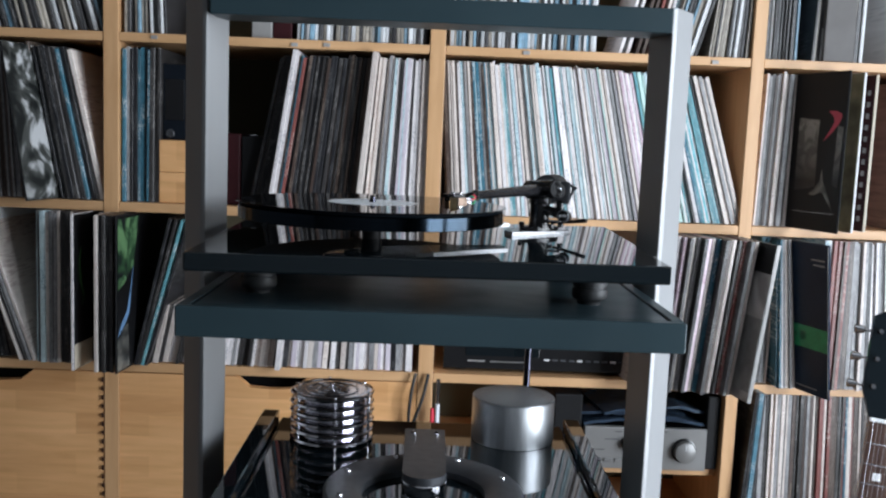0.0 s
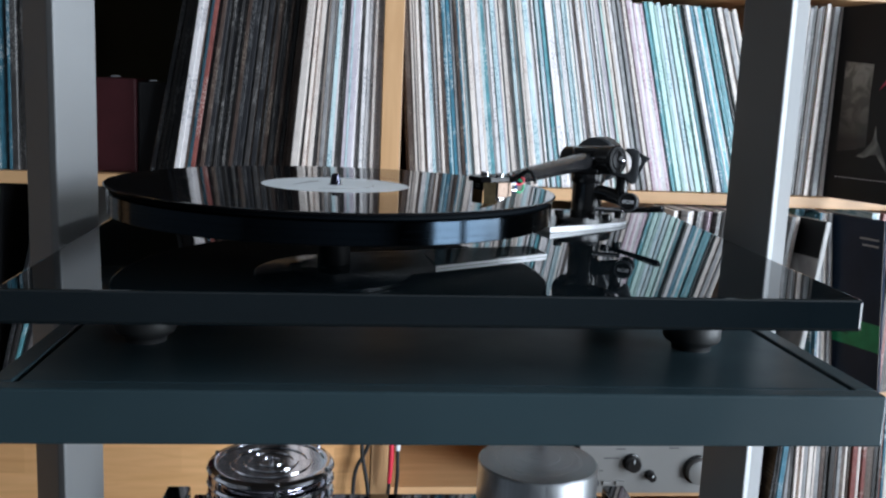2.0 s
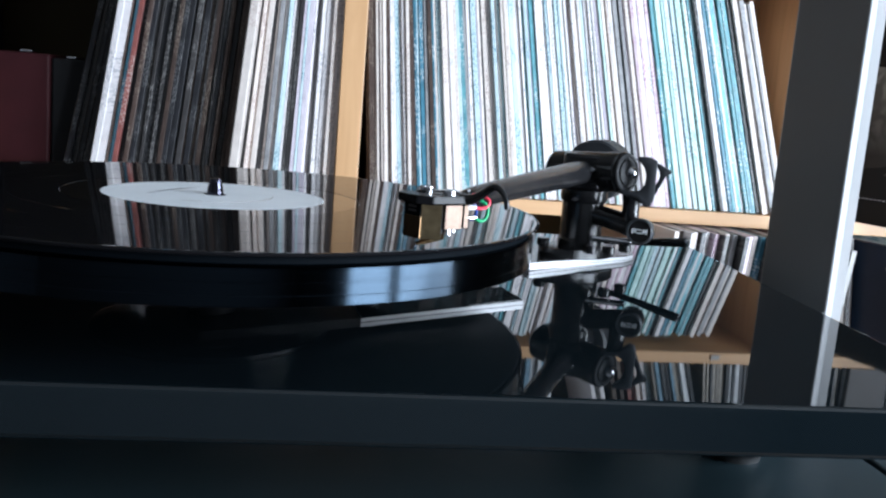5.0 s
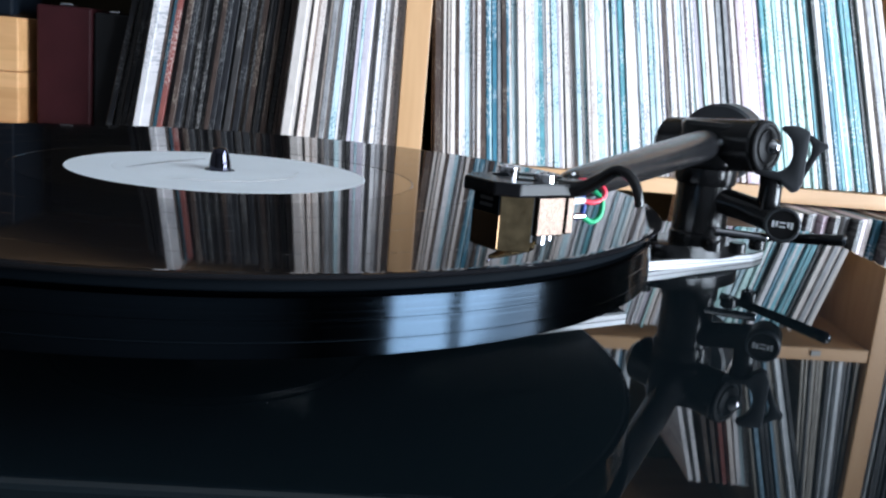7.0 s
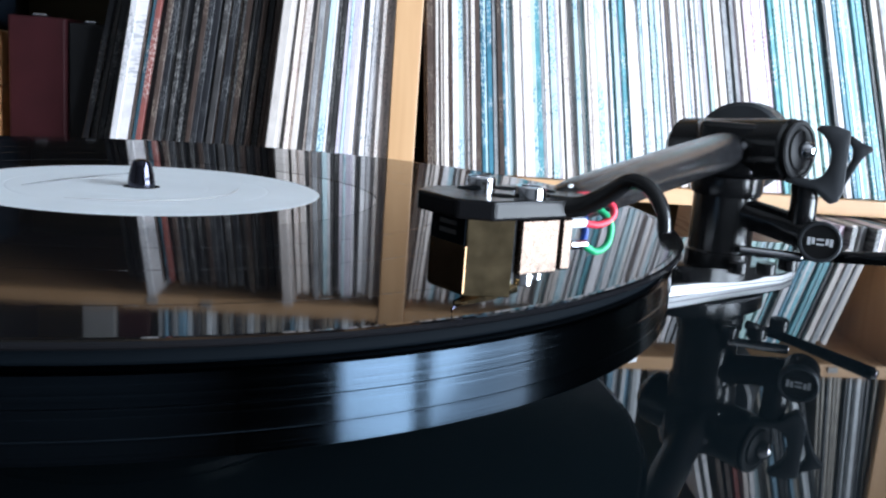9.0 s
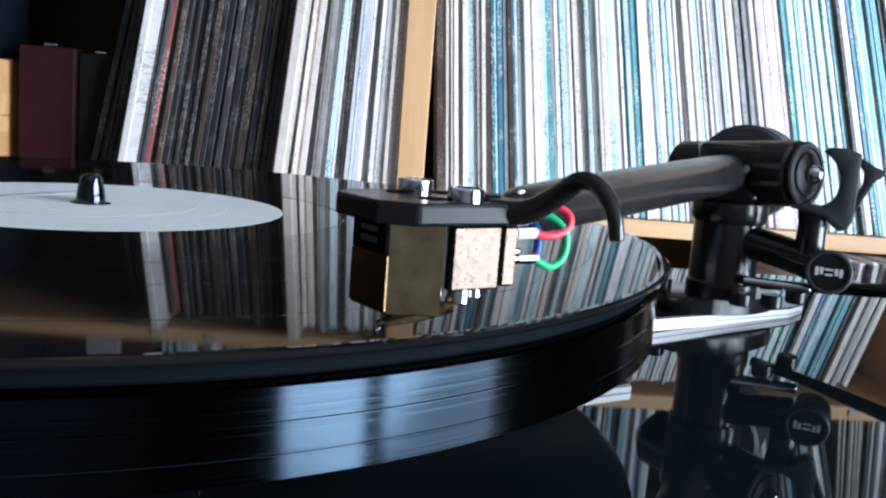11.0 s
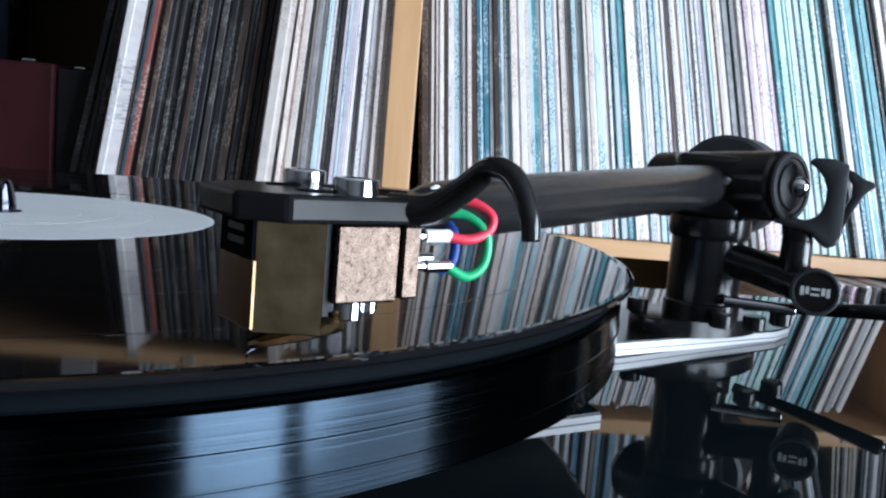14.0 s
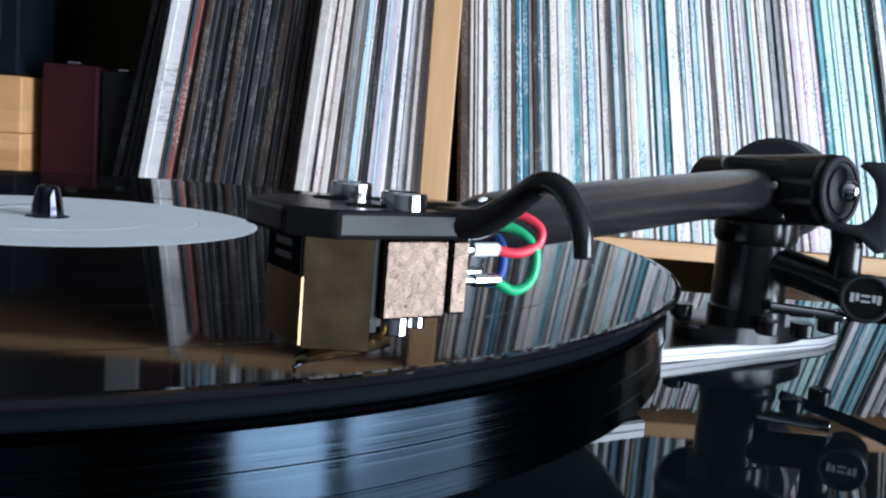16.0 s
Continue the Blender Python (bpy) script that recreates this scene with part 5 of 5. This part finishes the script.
HOOK = [(0.0100, 0.0080), (0.0205, 0.0062), (0.0225, 0.0040), (0.0258, 0.0016), (0.0284, 0.0026), (0.0298, 0.0060), (0.0296, 0.0290 - 0.0015), (0.0250, 0.0290), (0.0195, 0.0288), (0.0180, 0.0272),
        (0.0205, 0.0258), (0.0228, 0.0232), (0.0242, 0.0198), (0.0243, 0.0160), (0.0236, 0.0130), (0.0220, 0.0108), (0.0195, 0.0095), (0.0160, 0.0098), (0.0100, 0.0096)]
part("clip", plate(HOOK, -0.0125, -0.0180, 0.0007), GREY_PLASTIC, ar, "open black plastic clip", True)
part("clip_tip", plate([(0.0297, 0.0075), (0.0322, 0.0135), (0.0346, 0.0188), (0.0376, 0.0214), (0.0372, 0.0228), (0.0345, 0.0235), (0.0318, 0.0252), (0.0297, 0.0262), (0.0297, 0.0235), (0.0312, 0.0215), (0.0314, 0.0180), (0.0297, 0.0140)], -0.0115, -0.0162, 0.0005), GREY_PLASTIC, ar, "pointed tip of the clip", True)
part("clip_foot", rod(at(0.0175, 0.0035, -0.0115), at(0.0175, 0.0085, -0.0125), 0.0046, 0.0050), SATIN, ar, "", True)
bias = part("bias_housing", tube([at(-0.004, -0.0060, -0.004), at(0.010, -0.0085, -0.007), at(0.0215, -0.0110, -0.012)], [0.0058, 0.0058, 0.0060], 24), SATIN, arm, "round black bias housing", True)
kf = at(0.0243, -0.0112, -0.0240)
face_to = Vector((-0.42, -0.90, 0.10)).normalized()
km = Matrix.Translation(kf) @ face_to.to_track_quat("Z", "Y").to_matrix().to_4x4()
kn = part("bias_knob", lathe([(0, -0.014), (0.0066, -0.014), (0.0071, -0.013), (0.0071, -0.001), (0.0067, 0.0), (0.0061, 0.0), (0.0059, -0.0005), (0, -0.0005)], km, 48), SATIN, arm, "round black knob with a pale mark", True)
mark = []
for a, b, c, d in ((-0.0054, -0.0040, -0.0016, 0.0016), (-0.0036, -0.0022, -0.0010, 0.0016), (-0.0016, 0.0016, -0.0014, -0.0006), (-0.0016, 0.0016, 0.0006, 0.0014), (0.0022, 0.0036, -0.0010, 0.0016), (0.0040, 0.0054, -0.0016, 0.0016)):
    m2 = box(a * 0.78, b * 0.78, c * 0.85, d * 0.85, -0.0005, -0.0002)
    m2.transform(km)
    mark.append(m2)
part("mark", join(*mark), CARD_WHITE, kn, "pale plain mark")
part("knob_rim", lathe([(0.0060, -0.0002), (0.0062, 0.0003), (0.0068, 0.0003), (0.0073, -0.0004), (0.0073, -0.0022), (0.0070, -0.0022)], km, 48), GREY_METAL, kn, "grey rim of the knob", True)
part("bias_rod", rod(at(-0.002, -0.0195, -0.010), at(0.020, -0.0195, -0.010), 0.0018), CHROME, arm, "thin bright rod", True)
lev = part("cueing_lever", tube([at(0.004, -0.0225, 0.006), at(0.022, -0.0203, 0.000), at(0.038, -0.0178, -0.007), at(0.0495, -0.0160, -0.012)], [0.0018, 0.0019, 0.0024, 0.0026], 14), SATIN, arm, "black cueing lever", True)
part("lever_tip", rod(at(0.0494, -0.0160, -0.012), at(0.0508, -0.0158, -0.0126), 0.0019), CHROME, lev, "", True)

# ---- second turntable on the lower shelf ----
t2 = thing("lower_turntable", (0.067, 0.05, 0.866), "black lacquered turntable with a metal clamp ring", "turntable")
LZ = 0.931
part("deck", box(-0.1255, 0.2535, -0.14, 0.190, 0.8665, LZ, 0.002), GLOSS, t2, "high gloss black deck")
part("side_rail", box(-0.1465, -0.1260, -0.146, 0.174, 0.8665, 0.946, 0.0018), GLOSS, t2, "glossy black side rail")
part("side_rail", box(0.2540, 0.2745, -0.146, 0.174, 0.8665, 0.946, 0.0018), GLOSS, t2, "glossy black side rail")
ringm = part("clamp_ring", lathe([(0.066, 0.9312), (0.104, 0.9312), (0.106, 0.9332), (0.106, 0.9417), (0.1035, 0.9442), (0.078, 0.9442), (0.066, 0.9392)], Matrix.Translation((0.068, -0.080, 0)), 96, True), GREY_METAL, t2, "grey anodised metal ring", True)
for k in range(8):
    a = math.radians(20 + 45 * k)
    part("bolt", lathe([(0, 0.0022), (0.0012, 0.0022), (0.0014, 0.0012), (0.0030, 0.0022), (0.0034, 0.0016), (0.0034, 0)], Matrix.Translation((0.068 + 0.092 * math.cos(a), -0.080 + 0.092 * math.sin(a), 0.9442)), 24), CHROME, ringm, "small steel bolt", True)
bridge = part("bridge", prism(stadium((0.0685, 0.077), (0.0685, -0.056), 0.0255, 0.0240)[0:21] + [(0.0930, 0.090), (0.0440, 0.090)], 0.9444, 0.9532, 0.0008), GREY_METAL, t2, "flat grey metal bridge plate")
part("bridge_foot", box(0.046, 0.091, 0.070, 0.088, LZ, 0.9444, 0.001), GREY_METAL, bridge)
part("hub", lathe([(0, 0.9312), (0.0235, 0.9312), (0.0245, 0.9332), (0.0245, 0.9432), (0.0235, 0.9444), (0, 0.9444)], Matrix.Translation((0.0685, -0.056, 0)), 64), CHROME, bridge, "polished steel hub", True)
for xs in (0.0545, 0.0825):
    part("bolt", lathe([(0, 0.0028), (0.0012, 0.0028), (0.0013, 0.0016), (0.0024, 0.0024), (0.0030, 0.0018), (0.0032, 0)], Matrix.Translation((xs, 0.072, 0.9532)), 24), CHROME, bridge, "small steel bolt", True)

can = thing("motor_can", (0.182, 0.135, LZ), "brushed aluminium motor can on the lower deck", "motor")
cm = Matrix.Translation((0.182, 0.135, 0))
part("body", lathe([(0, LZ), (0.0523, LZ), (0.0530, LZ + 0.0006), (0.0530, 0.9860), (0.0520, 0.9870), (0, 0.9870)], cm, 96), BRUSHED, can, "", True)
part("lid", lathe([(0, 0.9905), (0.0270, 0.9903), (0.0516, 0.9874), (0.0516, 0.9868), (0, 0.9868)], cm, 96), turned_material("turned_lid", (0.24, 0.25, 0.26), 0.34, 1.0, 1500, 0.05), can, "darker turned lid", True)
solo("steel_rod", rod((0.212, 0.275, 0.866), (0.216, 0.270, 1.1140), 0.0050), STEEL_DARK, (0.212, 0.275, 0.866), "thin polished steel rod behind the motor can", "rod", smooth=True)

stack = thing("ring_stack", (-0.050, 0.115, LZ), "stack of polished discs held by bright pins", "ornament")
cx, cy = -0.050, 0.115
SW = 1.03
for k in range(6):
    z = LZ + 0.0006 + 0.0114 * k
    m2 = Matrix.Translation((cx, cy, z)) @ Matrix.Diagonal((SW, SW, 1, 1))
    part("disc", lathe([(0, 0.0), (0.046, 0.0), (0.0500, 0.0012), (0.0512, 0.0030), (0.0500, 0.0050), (0.046, 0.0062), (0.043, 0.0062), (0.0425, 0.0050), (0.0330, 0.0050), (0.0325, 0.0062), (0.0290, 0.0062), (0.0285, 0.0050), (0.0220, 0.0050), (0.0215, 0.0062), (0.0180, 0.0062), (0.0175, 0.0050), (0.0110, 0.0050), (0.0105, 0.0062), (0.0070, 0.0062), (0.0065, 0.0050), (0, 0.0050)], m2, 72), GLASS, stack, "polished ridged disc", True)
    part("spacer", lathe([(0, 0.0062), (0.0400, 0.0062), (0.0400, 0.0112), (0, 0.0112)], m2, 48), GLASS, stack, "grey spacer", True) if k < 5 else None
for k in range(6):
    a = math.radians(-80 + 60 * k)
    c = Vector((cx + 0.0485 * SW * math.cos(a), cy + 0.0485 * SW * math.sin(a), 0))
    part("pin", rod((c.x, c.y, LZ), (c.x, c.y, LZ + 0.0650), 0.0017, None, 14), CHROME, stack, "bright steel pin", True)
part("centre_pin", rod((cx, cy, LZ + 0.055), (cx, cy, LZ + 0.0690), 0.0020, None, 14), CHROME, stack, "", True)

# ---- guitar leaning by the shelf ----
GX, GY = 0.815, 0.40
gt = thing("guitar", (GX + 0.06, GY - 0.10, 0.0), "guitar with a dark headstock leaning near the shelf", "guitar")
gm = pose(GX - 0.008, GY, 0.888, -14, 5, -18)


def gpart(name, bm, mat, label="", parent=None, smooth=False):
    bm.transform(gm)
    return part(name, bm, mat, parent or gt, label, smooth)


def upright(outline, y0, y1):
    bm = prism(outline, 0, y1 - y0)
    bm.transform(Matrix(((1, 0, 0, 0), (0, 0, 1, y0), (0, 1, 0, 0), (0, 0, 0, 1))))
    return bm


gpart("neck", upright([(-0.021, 0.0), (0.021, 0.0), (0.028, -0.50), (-0.028, -0.50)], 0.0, 0.020), BODY_WOOD, "long slim neck")
fb = gpart("fingerboard", upright([(-0.0212, 0.0), (0.0212, 0.0), (0.0282, -0.44), (-0.0282, -0.44)], -0.006, -0.0002), FRET, "dark rosewood fingerboard")
for k in range(12):
    zf = -0.62 * (1 - 2 ** (-(k + 1) / 12.0))
    gpart("fret", box(-0.0215 + zf * 0.016, 0.0215 - zf * 0.016, -0.0072, -0.0058, zf - 0.0009, zf + 0.0009), CHROME, "", fb)
for zf in (-0.086, -0.15, -0.215):
    gpart("inlay", box(-0.006, 0.006, -0.0066, -0.0059, zf - 0.006, zf + 0.006), CARD_WHITE, "pale inlay", fb)
gpart("nut", box(-0.0215, 0.0215, -0.009, 0.0, 0.0, 0.006, 0.0006), CARD_WHITE, "pale nut")
head = gpart("headstock", upright([(-0.022, 0.006), (0.022, 0.006), (0.038, 0.05), (0.036, 0.17), (0.012, 0.185), (-0.012, 0.185), (-0.036, 0.17), (-0.038, 0.05)], -0.003, 0.012), GLOSS, "dark headstock")
for s in (-1, 1):
    for k in range(3):
        zt = 0.055 + 0.045 * k
        tp = gpart("tuner", rod((s * 0.024, -0.010, zt), (s * 0.024, 0.012, zt), 0.0038), CHROME, "", head, True)
        gpart("tuner_button", join(rod((s * 0.034, 0.008, zt), (s * 0.048, 0.008, zt), 0.0022), rod((s * 0.047, 0.008, zt), (s * 0.062, 0.008, zt), 0.0062, 0.0078)), CHROME, "steel tuner button", head, True)
for k in range(6):
    xs = -0.0165 + 0.0066 * k
    gpart("string", rod((xs * 1.25, -0.0105, -0.44), (xs, -0.0098, 0.004), 0.0005, None, 6), CHROME)
body_out = []
for k in range(48):
    a = 2 * math.pi * k / 48
    r = 0.165 + 0.028 * math.cos(2 * a) - 0.012 * math.sin(3 * a)
    body_out.append((r * math.cos(a) * 0.95, -0.705 + 1.12 * r * math.sin(a)))
gpart("body", upright(body_out, -0.004, 0.075), BODY_WOOD, "amber lacquered body")
